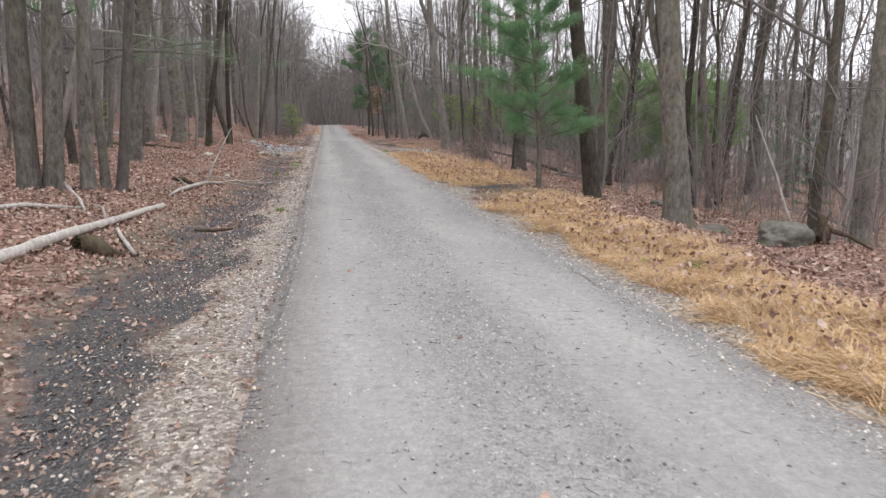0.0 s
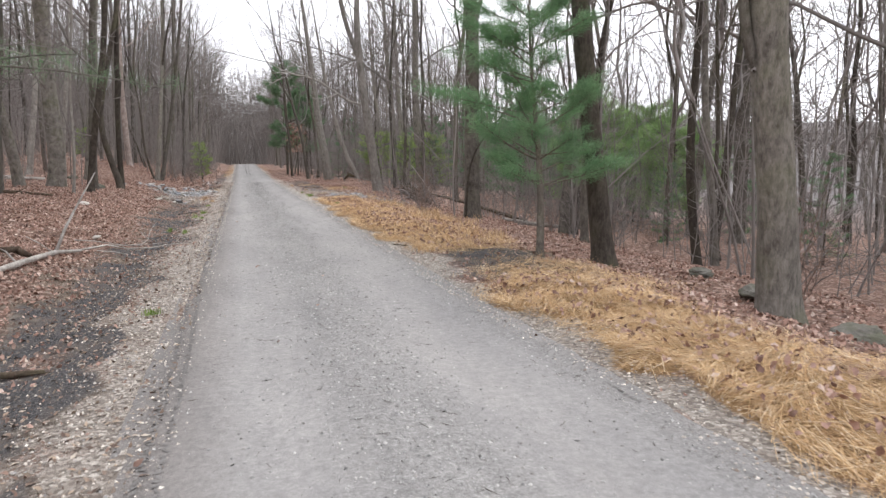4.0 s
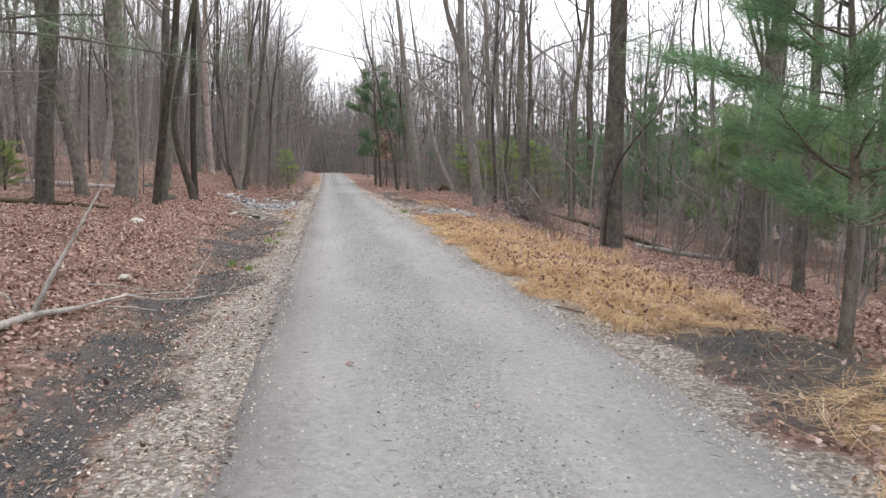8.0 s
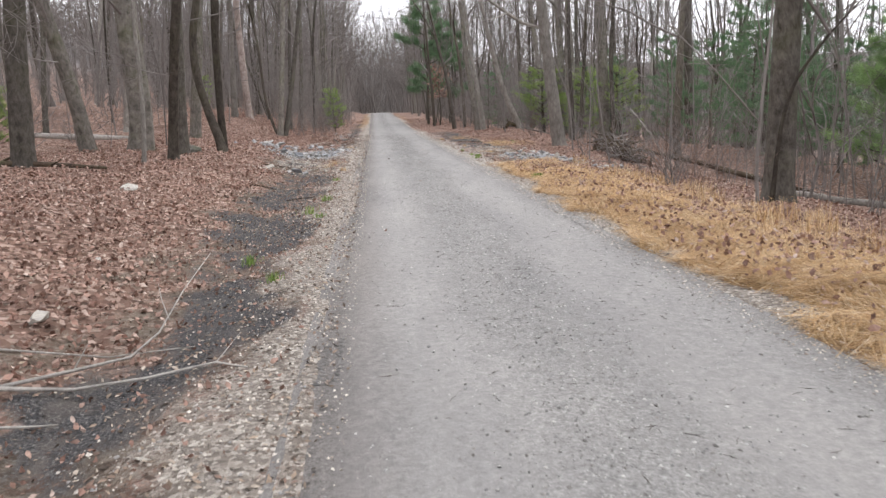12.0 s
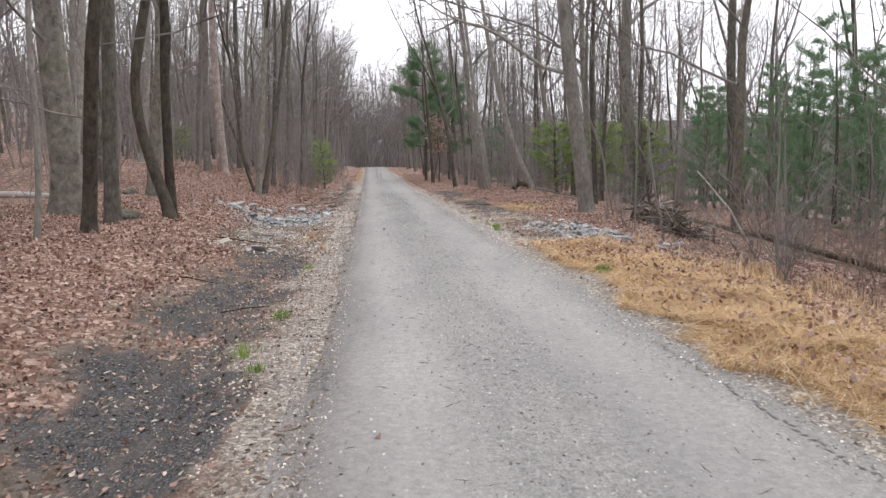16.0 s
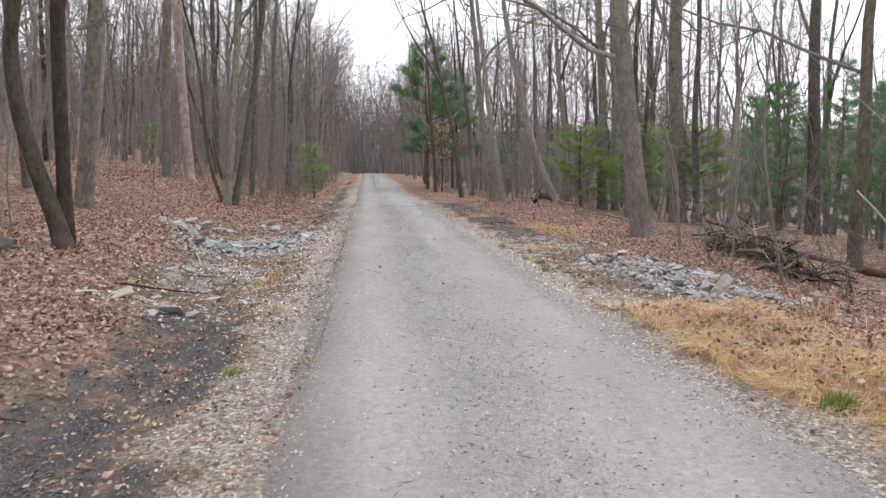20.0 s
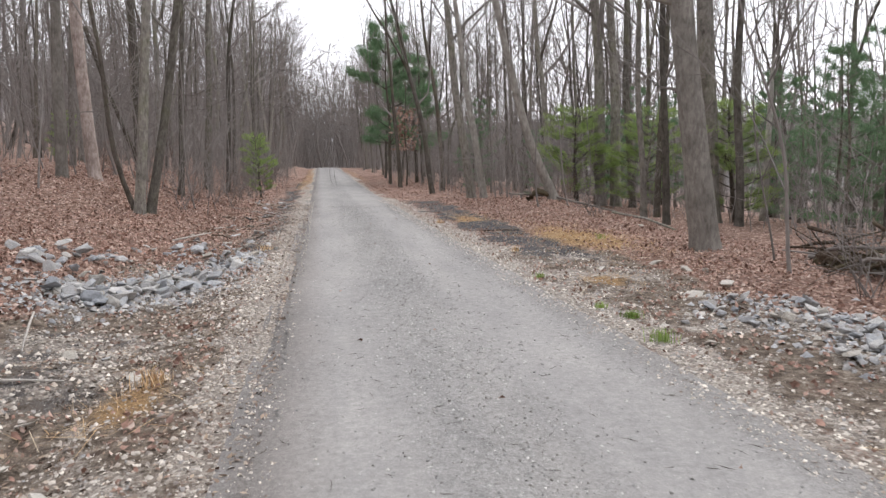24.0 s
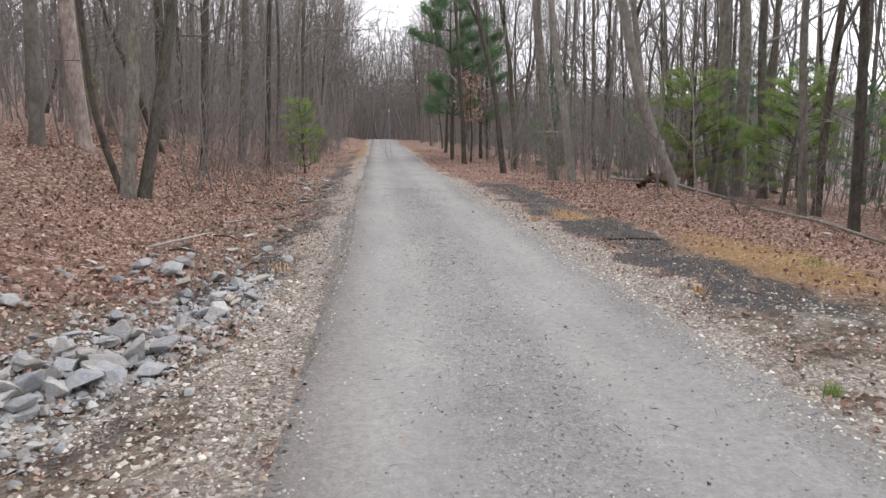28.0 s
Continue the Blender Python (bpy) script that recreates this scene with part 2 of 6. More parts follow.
def ground_material():
    """Leaf litter, straw, dark fines and gravel; the zones come from the plan of the verge."""
    m, t, b = material("forest_floor", 0.95, 0.1)
    pos = coords(t)
    zone = t.nodes.new("ShaderNodeVertexColor")
    zone.layer_name = "zone"
    sep = t.nodes.new("ShaderNodeSeparateColor")
    t.links.new(zone.outputs[0], sep.inputs[0])
    fine = noise_tex(t, pos, 9, 6, 0.75)
    grain = noise_tex(t, pos, 55, 4, 0.7)
    big = noise_tex(t, pos, 0.45, 4)
    cell = node(t, "ShaderNodeTexVoronoi", Scale=19.0)
    warp = mix(t, 0.08, pos, noise_tex(t, pos, 7, 3), "ADD")
    t.links.new(warp, cell.inputs["Vector"])
    shade = t.nodes.new("ShaderNodeSeparateColor")
    t.links.new(cell.outputs["Color"], shade.inputs[0])
    # under the strewn leaves; shade in their gaps is put into this darker colour
    leaf = ramp(t, shade.outputs[0], (0.0, (0.10, 0.065, 0.052)), (0.3, (0.28, 0.18, 0.142)), (0.55, (0.18, 0.112, 0.09)), (0.8, (0.39, 0.275, 0.225)), (1.0, (0.54, 0.42, 0.36)))
    leaf = mix(t, 1.0, leaf, ramp(t, big, (0.3, (0.72, 0.70, 0.70)), (0.7, (1.1, 1.08, 1.05))), "MULTIPLY")
    leaf = mix(t, mix(t, 1.0, grey(t, fine, 0.56, 0.72), 0.6, "MULTIPLY"), leaf, (0.07, 0.052, 0.042))
    straw = ramp(t, noise_tex(t, coords(t, (1, 2.6, 1)), 18, 6, 0.8), (0.3, (0.13, 0.078, 0.04)), (0.5, (0.30, 0.19, 0.095)), (0.72, (0.56, 0.40, 0.225)))
    black = ramp(t, grain, (0.34, (0.028, 0.028, 0.030)), (0.54, (0.092, 0.089, 0.09)), (0.68, (0.27, 0.255, 0.24)))
    streak = noise_tex(t, coords(t, (1, 0.45, 1)), 3.4, 5, 0.7)
    black = mix(t, mix(t, 1.0, grey(t, streak, 0.5, 0.62), 0.55, "MULTIPLY"), black, (0.16, 0.138, 0.122))
    black = mix(t, mix(t, 1.0, grey(t, fine, 0.58, 0.68), 0.6, "MULTIPLY"), black, (0.22, 0.18, 0.15))
    chips = node(t, "ShaderNodeTexVoronoi", Scale=38.0)
    t.links.new(pos, chips.inputs["Vector"])
    chip = t.nodes.new("ShaderNodeSeparateColor")
    t.links.new(chips.outputs["Color"], chip.inputs[0])
    gravel = ramp(t, chip.outputs[0], (0.0, (0.16, 0.14, 0.122)), (0.5, (0.31, 0.275, 0.24)), (0.85, (0.46, 0.415, 0.365)), (1.0, (0.64, 0.59, 0.53)))
    gravel = mix(t, mix(t, 1.0, grey(t, fine, 0.46, 0.66), 0.55, "MULTIPLY"), gravel, (0.25, 0.205, 0.168))
    gravel = mix(t, mix(t, 1.0, grey(t, noise_tex(t, pos, 1.6, 5, 0.7), 0.52, 0.66), 0.4, "MULTIPLY"), gravel, (0.17, 0.135, 0.11))

    speck = mix(t, 0.55, fine, grain)

    def edge(channel):
        s = mix(t, 0.9, sep.outputs[channel], speck, "LINEAR_LIGHT")
        return grey(t, s, 0.42, 0.72)
    soil = ramp(t, fine, (0.36, (0.06, 0.047, 0.038)), (0.5, (0.16, 0.128, 0.102)), (0.64, (0.30, 0.255, 0.21)))
    soil = mix(t, 1.0, soil, ramp(t, grain, (0.35, (0.7, 0.7, 0.7)), (0.65, (1.25, 1.24, 1.22))), "MULTIPLY")
    earth = grey(t, mix(t, 0.9, zone.outputs["Alpha"], speck, "LINEAR_LIGHT"), 0.42, 0.72)
    col = mix(t, earth, leaf, soil)
    col = mix(t, edge(1), col, black)
    col = mix(t, edge(2), col, gravel)
    col = mix(t, edge(0), col, straw)
    # the wooded hills beyond: grey-brown bare crowns, paled with distance haze put into the colour
    hill = t.nodes.new("ShaderNodeVertexColor")
    hill.layer_name = "hill"
    crowns = ramp(t, noise_tex(t, coords(t, (1, 1, 0.4)), 0.25, 8, 0.75), (0.3, (0.13, 0.118, 0.115)), (0.55, (0.205, 0.19, 0.187)), (0.75, (0.28, 0.265, 0.262)))
    col = mix(t, hill.outputs[0], col, crowns)
    t.links.new(col, b.inputs["Base Color"])
    h = mix(t, 0.5, fine, grain)
    relief(t, b, h, 0.9, 0.05)
    return m


GROUND = ground_material()


def road_material():
    """Packed crusher-run: pale worn wheel tracks, a rougher crown, fine speckle, darker edges."""
    m, t, b = material("packed_gravel_road", 0.92, 0.15)
    pos = coords(t)
    grain = noise_tex(t, pos, 48, 6, 0.9)
    mid = noise_tex(t, pos, 16, 5, 0.7)
    big = noise_tex(t, coords(t, (1, 0.28, 1)), 1.1, 4)
    x = t.nodes.new("ShaderNodeSeparateXYZ")
    t.links.new(pos, x.inputs[0])
    wander = mix(t, 0.12, x.outputs[0], noise_tex(t, coords(t, (0.5, 0.3, 1)), 1.3, 2), "ADD")
    span = node(t, "ShaderNodeMapRange", From_Min=-0.6, From_Max=2.8)
    t.links.new(wander, span.inputs["Value"])
    # across the road: dark rough left rut, wheel track, gravelly crown, wheel track, loose right edge
    track = ramp(t, span.outputs[0], (0.0, (0.35, 0.35, 0.35)), (0.065, (0.05, 0.05, 0.05)), (0.12, (0.85, 0.85, 0.85)), (0.3, (0.9, 0.9, 0.9)), (0.42, (0.25, 0.25, 0.25)), (0.55, (0.3, 0.3, 0.3)), (0.66, (1, 1, 1)), (0.82, (0.9, 0.9, 0.9)), (0.93, (0.35, 0.35, 0.35)), (1.0, (0.5, 0.5, 0.5)))
    rough = ramp(t, grain, (0.36, (0.135, 0.133, 0.13)), (0.5, (0.26, 0.257, 0.251)), (0.64, (0.43, 0.426, 0.417)))
    smooth = ramp(t, grain, (0.34, (0.255, 0.25, 0.245)), (0.66, (0.385, 0.379, 0.372)))
    lane = noise_tex(t, coords(t, (1, 0.09, 1)), 3.2, 5, 0.65)
    track = mix(t, 0.4, track, lane, "LINEAR_LIGHT")
    col = mix(t, grey(t, track, 0.1, 0.95), rough, smooth)
    col = mix(t, 1.0, col, ramp(t, mid, (0.3, (0.80, 0.80, 0.80)), (0.7, (1.13, 1.12, 1.11))), "MULTIPLY")
    col = mix(t, 1.0, col, ramp(t, big, (0.3, (0.82, 0.81, 0.81)), (0.7, (1.10, 1.08, 1.06))), "MULTIPLY")
    dust = grey(t, noise_tex(t, coords(t, (1, 0.2, 1)), 2.1, 4), 0.5, 0.68)
    col = mix(t, mix(t, 1.0, dust, 0.2, "MULTIPLY"), col, (0.35, 0.33, 0.31))
    rim = ramp(t, span.outputs[0], (0.0, (0.5, 0.5, 0.5)), (0.06, (1, 1, 1)), (0.12, (0.7, 0.7, 0.7)), (0.22, (0, 0, 0)), (0.86, (0, 0, 0)), (1.0, (0.4, 0.4, 0.4)))
    col = mix(t, rim, col, mix(t, 1.0, col, (0.70, 0.665, 0.645), "MULTIPLY"))
    t.links.new(col, b.inputs["Base Color"])
    relief(t, b, mix(t, 0.4, grain, mid), 0.55, 0.012)
    return m


ROAD = road_material()


# ---------------------------------------------------------------- helpers for meshes
rng = np.random.default_rng(7)


def mesh_of(name, verts, faces, mat, smooth=True):
    me = bpy.data.meshes.new(name)
    me.from_pydata(verts, [], faces)
    me.materials.append(mat)
    if smooth:
        me.polygons.foreach_set("use_smooth", [True] * len(me.polygons))
    me.update()
    return me


def mesh_of_arrays(name, v, tri, mat):
    """A large triangle mesh from arrays."""
    me = bpy.data.meshes.new(name)
    me.vertices.add(len(v))
    me.vertices.foreach_set("co", np.ascontiguousarray(v, dtype=np.float32).ravel())
    me.loops.add(tri.size)
    me.loops.foreach_set("vertex_index", np.ascontiguousarray(tri, dtype=np.int32).ravel())
    me.polygons.add(len(tri))
    me.polygons.foreach_set("loop_start", np.arange(0, tri.size, 3, dtype=np.int32))
    me.polygons.foreach_set("loop_total", np.full(len(tri), 3, dtype=np.int32))
    me.materials.append(mat)
    me.update(calc_edges=True)
    me.validate()
    return me


def part(name, me, parent, label=""):
    ob = new(name, me)
    ob.parent = parent
    if label:
        ob["label"] = label
    return ob


def thing(name, label, category, group="", kind="", me=None):
    return tagged(new(name, me), label, category, group, kind)


def tube(verts, faces, path, radii, sides, lobes=0.0, rough=0.0, cap=True):
    """A round limb along a path; lobes gives root buttresses at its foot."""
    base = len(verts)
    path = [Vector(p) for p in path]
    n = len(path)
    turn = random.uniform(0, 6)
    for i, (p, r) in enumerate(zip(path, radii)):
        d = (path[min(i + 1, n - 1)] - path[max(i - 1, 0)]).normalized()
        a = d.orthogonal().normalized() if abs(d.z) < 0.9 else (Vector((1, 0, 0)) - d * d.x).normalized()
        c = d.cross(a)
        for k in range(sides):
            w = 2 * math.pi * k / sides
            rr = r * (1 + lobes * math.exp(-i * 0.9) * (0.5 + 0.5 * math.sin(3 * w + turn) + 0.3 * math.sin(5 * w + 2 * turn)))
            if rough:
                rr *= 1 + rough * noise.noise(Vector((math.cos(w) * 1.7, math.sin(w) * 1.7, p.z * 1.3 + turn * 7)))
            verts.append(p + a * (math.cos(w) * rr) + c * (math.sin(w) * rr))
    for i in range(n - 1):
        for k in range(sides):
            a0, a1 = base + i * sides + k, base + i * sides + (k + 1) % sides
            faces.append((a0, a1, a1 + sides, a0 + sides))
    if cap:
        faces.append(tuple(base + (n - 1) * sides + k for k in range(sides)))
        faces.append(tuple(base + k for k in reversed(range(sides))))


def shoot(verts, faces, start, way, length, r, level, rnd, up=0.25, keep=1.0):
    """A branch that curves upwards and divides into finer ones; level 0 is a bare twig."""
    seg = (1, 3, 7, 8)[level]
    sides = (3, 3, 4, 6)[level]
    p, d = Vector(start), Vector(way).normalized()
    path, radii = [p.copy()], [r]
    for i in range(seg):
        wob = Vector((rnd.uniform(-1, 1), rnd.uniform(-1, 1), rnd.uniform(-1, 1))) * (0.29, 0.29, 0.33, 0.3)[level]
        d = (d + wob + Vector((0, 0, up * 0.5))).normalized()
        p = p + d * (length / seg)
        path.append(p.copy())
        radii.append(r * (1 - 0.8 * (i + 1) / seg) + 0.002)
    foot = len(verts)
    tube(verts, faces, path, radii, sides, cap=False)
    if not level:
        # the finest twigs at its end
        ring = len(verts) - 3
        for j in range(2):
            o = Vector((rnd.uniform(-1, 1), rnd.uniform(-1, 1), rnd.uniform(-0.2, 1))).normalized()
            verts.append(path[-1] + (d * 0.7 + o).normalized() * length * rnd.uniform(0.4, 0.9))
            faces.append((ring + j, ring + (j + 1) % 3, len(verts) - 1))
    if level:
        count = (0, 4, 6, 7)[level]
        for j in range(count):
            if rnd.random() > keep:
                continue
            u = 0.25 + 0.72 * (j + rnd.random()) / count
            k = min(int(u * seg), seg - 1)
            q = path[k].lerp(path[k + 1], u * seg - k)
            dd = (path[k + 1] - path[k]).normalized()
            side = dd.orthogonal().normalized()
            side.rotate(Matrix.Rotation(rnd.uniform(0, 6.28), 3, dd))
            tip = len(verts)
            shoot(verts, faces, q, dd * 0.75 + side * rnd.uniform(0.5, 0.9), length * rnd.uniform(0.32, 0.55), max(r * 0.42, 0.0036), level - 1, rnd, up, keep)
            faces.append((foot + k * sides, tip, tip + 1))


def hash2(i, j):
    v = np.sin(i * 127.1 + j * 311.7) * 43758.5453
    return v - np.floor(v)


def vnoise(x, y):
    """Smooth value noise on arrays, 0 to 1."""
    i, j = np.floor(x), np.floor(y)
    u, v = x - i, y - j
    u, v = u * u * (3 - 2 * u), v * v * (3 - 2 * v)
    a, b, c, d = hash2(i, j), hash2(i + 1, j), hash2(i, j + 1), hash2(i + 1, j + 1)
    return a + (b - a) * u + (c - a) * v + (a - b - c + d) * u * v


def fnoise(x, y):
    return 0.55 * vnoise(x, y) + 0.3 * vnoise(x * 2.1 + 9, y * 2.1 + 4) + 0.15 * vnoise(x * 4.3 + 3, y * 4.3 + 8)


def step(a, b, x):
    u = np.clip((x - a) / (b - a), 0, 1)
    return u * u * (3 - 2 * u)


# ---------------------------------------------------------------- the plan of the ground
ROAD_L, ROAD_R = -0.52, 2.65


def rise(y):
    return 0.9 * step(60, 150, y) - 0.5 * step(152, 170, y) + 10.0 * step(175, 330, y)


def land(x, y):
    """Height of the ground: a bank on one side of the road, a fall to low ground on the other."""
    x, y = np.asarray(x, float), np.asarray(y, float)
    bank = 0.42 * step(-2.2, -4.8, x) + 1.28 * step(-4.6, -11.6, x) * (0.25 + 0.25 * step(38, 54, y)) + 0.75 * step(-4.4, -6.6, x) * step(45, 52, y) + 17.0 * step(-9, -105, x) + 30 * step(-120, -420, x)
    steep = -0.33 * step(4.9, 6.2, x) - 0.9 * step(6.5, 13, x) - 1.6 * step(14, 42, x)
    gentle = -0.25 * step(4.5, 11, x) - 2.6 * step(11, 34, x) + 0.4 * np.exp(-((x - 7.6) / 1.8) ** 2 - ((y - 55) / 4.5) ** 2)
    turn = step(34, 42, y)
    fall = steep * (1 - turn) + gentle * turn
    ditch = -0.10 * np.exp(-((x + 1.75) / 0.5) ** 2) + 0.08 * np.exp(-((x - 3.9) / 0.8) ** 2) * (y < 33)
    ridge = 9 * step(260, 620, x) + 40 * step(500, 900, y) * step(-200, 300, x)
    off = np.clip(np.maximum(-0.9 - x, x - 2.9), 0, 1)
    bumps = (fnoise(x * 0.9, y * 0.9) - 0.5) * 0.16 + (fnoise(x * 3.3, y * 3.3) - 0.5) * 0.07 + (fnoise(x * 8.7, y * 7.9) - 0.5) * 0.035
    wide = (fnoise(x * 0.07 + 5, y * 0.07) - 0.5) * 1.2 * step(12, 40, np.abs(x)) + (fnoise(x * 0.012, y * 0.012) - 0.5) * 9 * step(90, 260, np.abs(x))
    return bank + fall + ditch + ridge + bumps * off + wide + rise(y)


def ground_z(x, y):
    return float(land(x, y))


def zones(x, y):
    """Shares of straw, black fines and gravel on the verges; the rest is leaf litter."""
    x, y = np.asarray(x, float), np.asarray(y, float)
    n = fnoise(x * 0.8 + 31, y * 0.8) - 0.5
    n2 = fnoise(x * 2.6, y * 2.2 + 17) - 0.5
    n3 = fnoise(x * 6.1 + 5, y * 4.3) - 0.5
    w = x + n * 0.7 + n2 * 0.6 + n3 * 0.35

    def box(v, a, b, soft=0.3):
        return step(a - soft, a + soft, v) * (1 - step(b - soft, b + soft, v))
    far_edge = 4.35 + 1.4 * n + 0.8 * box(y, 17, 32, 2)
    straw = box(x + n * 0.9 + n2 * 0.5, 2.9, far_edge, 0.22) * box(y, -20, 12.6, 0.8)
    straw = np.maximum(straw, box(x + n * 0.9 + n2 * 0.5, 2.9, far_edge, 0.25) * box(y, 16.4, 33.0, 0.7))
    straw = np.maximum(straw, 0.75 * box(w, 3.2, 5.0, 0.3) * box(y, 12.2, 14.2, 0.5))
    straw = np.maximum(straw, 1.3 * np.exp(-((x - 5.45) / 0.8) ** 2 - ((y - 45.2) / 2.6) ** 2))
    straw = np.maximum(straw, 0.9 * np.exp(-((x - 4.1) / 0.5) ** 2 - ((y - 50.5) / 1.2) ** 2))
    straw = np.maximum(straw, np.exp(-((x - 3.75) / 0.32) ** 2 - ((y - 39.8) / 0.5) ** 2))
    straw = np.maximum(straw, np.exp(-((x + 1.4) / 0.35) ** 2 - ((y - 35.8) / 0.7) ** 2) * 0.8)
    straw = np.maximum(straw, box(w, -1.6, -0.7, 0.2) * box(y, 74, 140, 4) * 0.55)
    straw = np.maximum(straw, box(w, 2.9, 3.9, 0.3) * box(y, 84, 140, 5) * 0.5)
    inner = -0.94 + 0.1 * box(y, 44, 60, 2)
    outer = -1.95 - 0.45 * box(y, 22, 33, 2) + 0.35 * box(y, 44, 62, 2)
    black = step(outer - 0.6, outer + 0.4, w) * (1 - step(inner - 0.35, inner + 0.2, w)) * (1 - box(y, 34.3, 42.5, 0.8))
    black = black * (0.12 + 0.25 * (1 - step(10, 14, y)) + 1.35 * fnoise(x * 2.1, y * 0.9 + 60) + 0.7 * n3) * (1 - step(84, 96, y))
    black = np.maximum(black, 0.9 * box(w, 2.9, 4.5, 0.35) * box(y, 13.6, 16.2, 0.4) * (0.4 + n + 0.4))
    black = np.maximum(black, box(w, 3.35, 4.75, 0.25) * box(y, 41.8, 61, 1.5) * (1.05 + n * 1.3 + n2 * 0.8))
    black = np.maximum(black, box(w, -2.9, -1.1, 0.3) * box(y, 34.3, 41, 0.8) * (0.45 + n * 1.5 + n2))
    grav = 0.85 * box(w, -1.08, ROAD_L + 0.3, 0.34) * (x < 1)
    grav = np.maximum(grav, box(x + n * 0.9 + n2 * 0.5, ROAD_R - 0.3, 3.02, 0.2))
    grav = np.maximum(grav, 0.95 * box(w, -3.0, -0.6, 0.4) * box(y, 33.6, 41.6, 0.8) * (0.40 + 1.0 * n + 1.2 * n2 + 0.9 * n3))
    grav = np.maximum(grav, box(w, 2.7, 4.9, 0.4) * box(y, 33.4, 42.6, 0.6) * (0.48 + 1.0 * n + 1.1 * n2 + 0.9 * n3))
    grav = np.maximum(grav, 0.8 * box(w, 2.7, 3.35, 0.2) * box(y, 42, 64, 2))
    straw = straw * (1 - 0.6 * step(3.7, 5.0, x + n * 1.6 + n2) * (y < 34)) * np.where(y < 34, 0.92 + 0.9 * n2 + 0.5 * n3, 1)
    return np.clip(straw, 0, 1), np.clip(black, 0, 1), np.clip(grav, 0, 1)


def bare_soil(x, y):
    """Share of bare brown soil: round the ditch beds, at the gap in the straw and along the black fines."""
    x, y = np.asarray(x, float), np.asarray(y, float)
    n = fnoise(x * 1.1 + 3, y * 1.1 + 7) - 0.5
    n2 = fnoise(x * 4.2 + 1, y * 3.6 + 2) - 0.5
    left = step(-3.5, -2.7, x + n) * (1 - step(-0.9, -0.6, x)) * step(32.6, 34.2, y + n) * (1 - step(41.8, 43.2, y + n))
    right = step(2.8, 3.0, x) * (1 - step(4.6, 5.4, x + n)) * step(32.6, 33.8, y + n) * (1 - step(43, 45, y))
    gap = 0.9 * step(3.0, 3.3, x) * (1 - step(4.6, 5.3, x + n * 1.5)) * step(12.6, 13.6, y + n) * (1 - step(16.2, 17, y + n))
    strip = 0.75 * step(-3.0, -2.2, x + n * 1.2) * (1 - step(-0.8, -0.6, x)) * (y < 62)
    return np.clip(np.maximum.reduce([left, right, gap, strip]) * (0.9 + 0.9 * n2 + 0.6 * n), 0, 1)


def grid_mesh(name, xs, ys, zfun, mat):
    X, Y = np.meshgrid(xs, ys)
    Z = zfun(X, Y)
    v = np.stack([X, Y, Z], -1).reshape(-1, 3)
    nx, ny = len(xs), len(ys)
    i = np.arange(nx * ny).reshape(ny, nx)
    a, b, c, d = i[:-1, :-1].ravel(), i[:-1, 1:].ravel(), i[1:, 1:].ravel(), i[1:, :-1].ravel()
    me = mesh_of_arrays(name, v, np.concatenate([np.stack([a, b, c], 1), np.stack([a, c, d], 1)]), mat)
    me.polygons.foreach_set("use_smooth", [True] * len(me.polygons))
    return me, v


def stretch(near, far, first, count):
    """Spacings that widen from near to far."""
    k = np.linspace(0, 1, count) ** 2.6
    return near + (far - near) * k[1:] if first > 0 else None


xs = np.concatenate([-stretch(7, 1600, 1, 46)[::-1], np.arange(-7, -3.4, 0.15), np.arange(-3.4, -0.3, 0.065), np.arange(-0.3, 2.4, 0.2), np.arange(2.4, 5.6, 0.075), np.arange(5.6, 8.01, 0.15), stretch(8, 1600, 1, 46)])
ys = np.concatenate([-stretch(3, 300, 1, 14)[::-1], np.arange(-3, 2, 0.2), np.arange(2, 46, 0.1), np.arange(46, 64, 0.2), stretch(64, 2400, 1, 90)])
ground_me, gv = grid_mesh("ground", xs, ys, lambda X, Y: land(X, Y) - 0.055 * step(ROAD_L - 0.02, ROAD_L + 0.25, X) * (1 - step(ROAD_R - 0.25, ROAD_R + 0.02, X)), GROUND)
zs, zb, zg = zones(gv[:, 0], gv[:, 1])
layer = ground_me.color_attributes.new("zone", "FLOAT_COLOR", "POINT")
hill = ground_me.color_attributes.new("hill", "FLOAT_COLOR", "POINT")
hh = np.maximum.reduce([step(22, 60, gv[:, 0]), step(-30, -70, gv[:, 0]), step(165, 200, gv[:, 1])])
hill.data.foreach_set("color", np.stack([hh, hh, hh, np.ones_like(hh)], 1).astype(np.float32).ravel())
layer.data.foreach_set("color", np.stack([zs, zb, zg, bare_soil(gv[:, 0], gv[:, 1])], 1).astype(np.float32).ravel())
ground = thing("ground", "brown leaf-littered forest floor with straw and black dirt verges", "ground", kind="structure", me=ground_me)


def road_z(X, Y):
    u = (X - 1.06) / 1.75
    rut = -0.02 * np.exp(-((X + 0.42 + 0.05 * np.sin(Y * 0.5)) / 0.10) ** 2)
    tracks = -0.012 * (np.exp(-((X - 0.15) / 0.35) ** 2) + np.exp(-((X - 1.85) / 0.4) ** 2))
    worn = (fnoise(X * 2.5, Y * 2.5) - 0.5) * 0.012
    return 0.03 * (1 - u * u) + rut + tracks + worn + rise(Y) - 0.10 * step(0.95, 1.15, np.abs(u) + 0.08 * (fnoise(X * 3, Y * 1.6) - 0.5))


ys_road = np.concatenate([np.arange(-12, 60, 0.12), np.arange(60, 172, 0.8)])
road_me, _ = grid_mesh("road", np.linspace(-0.95, 3.05, 36), ys_road, road_z, ROAD)
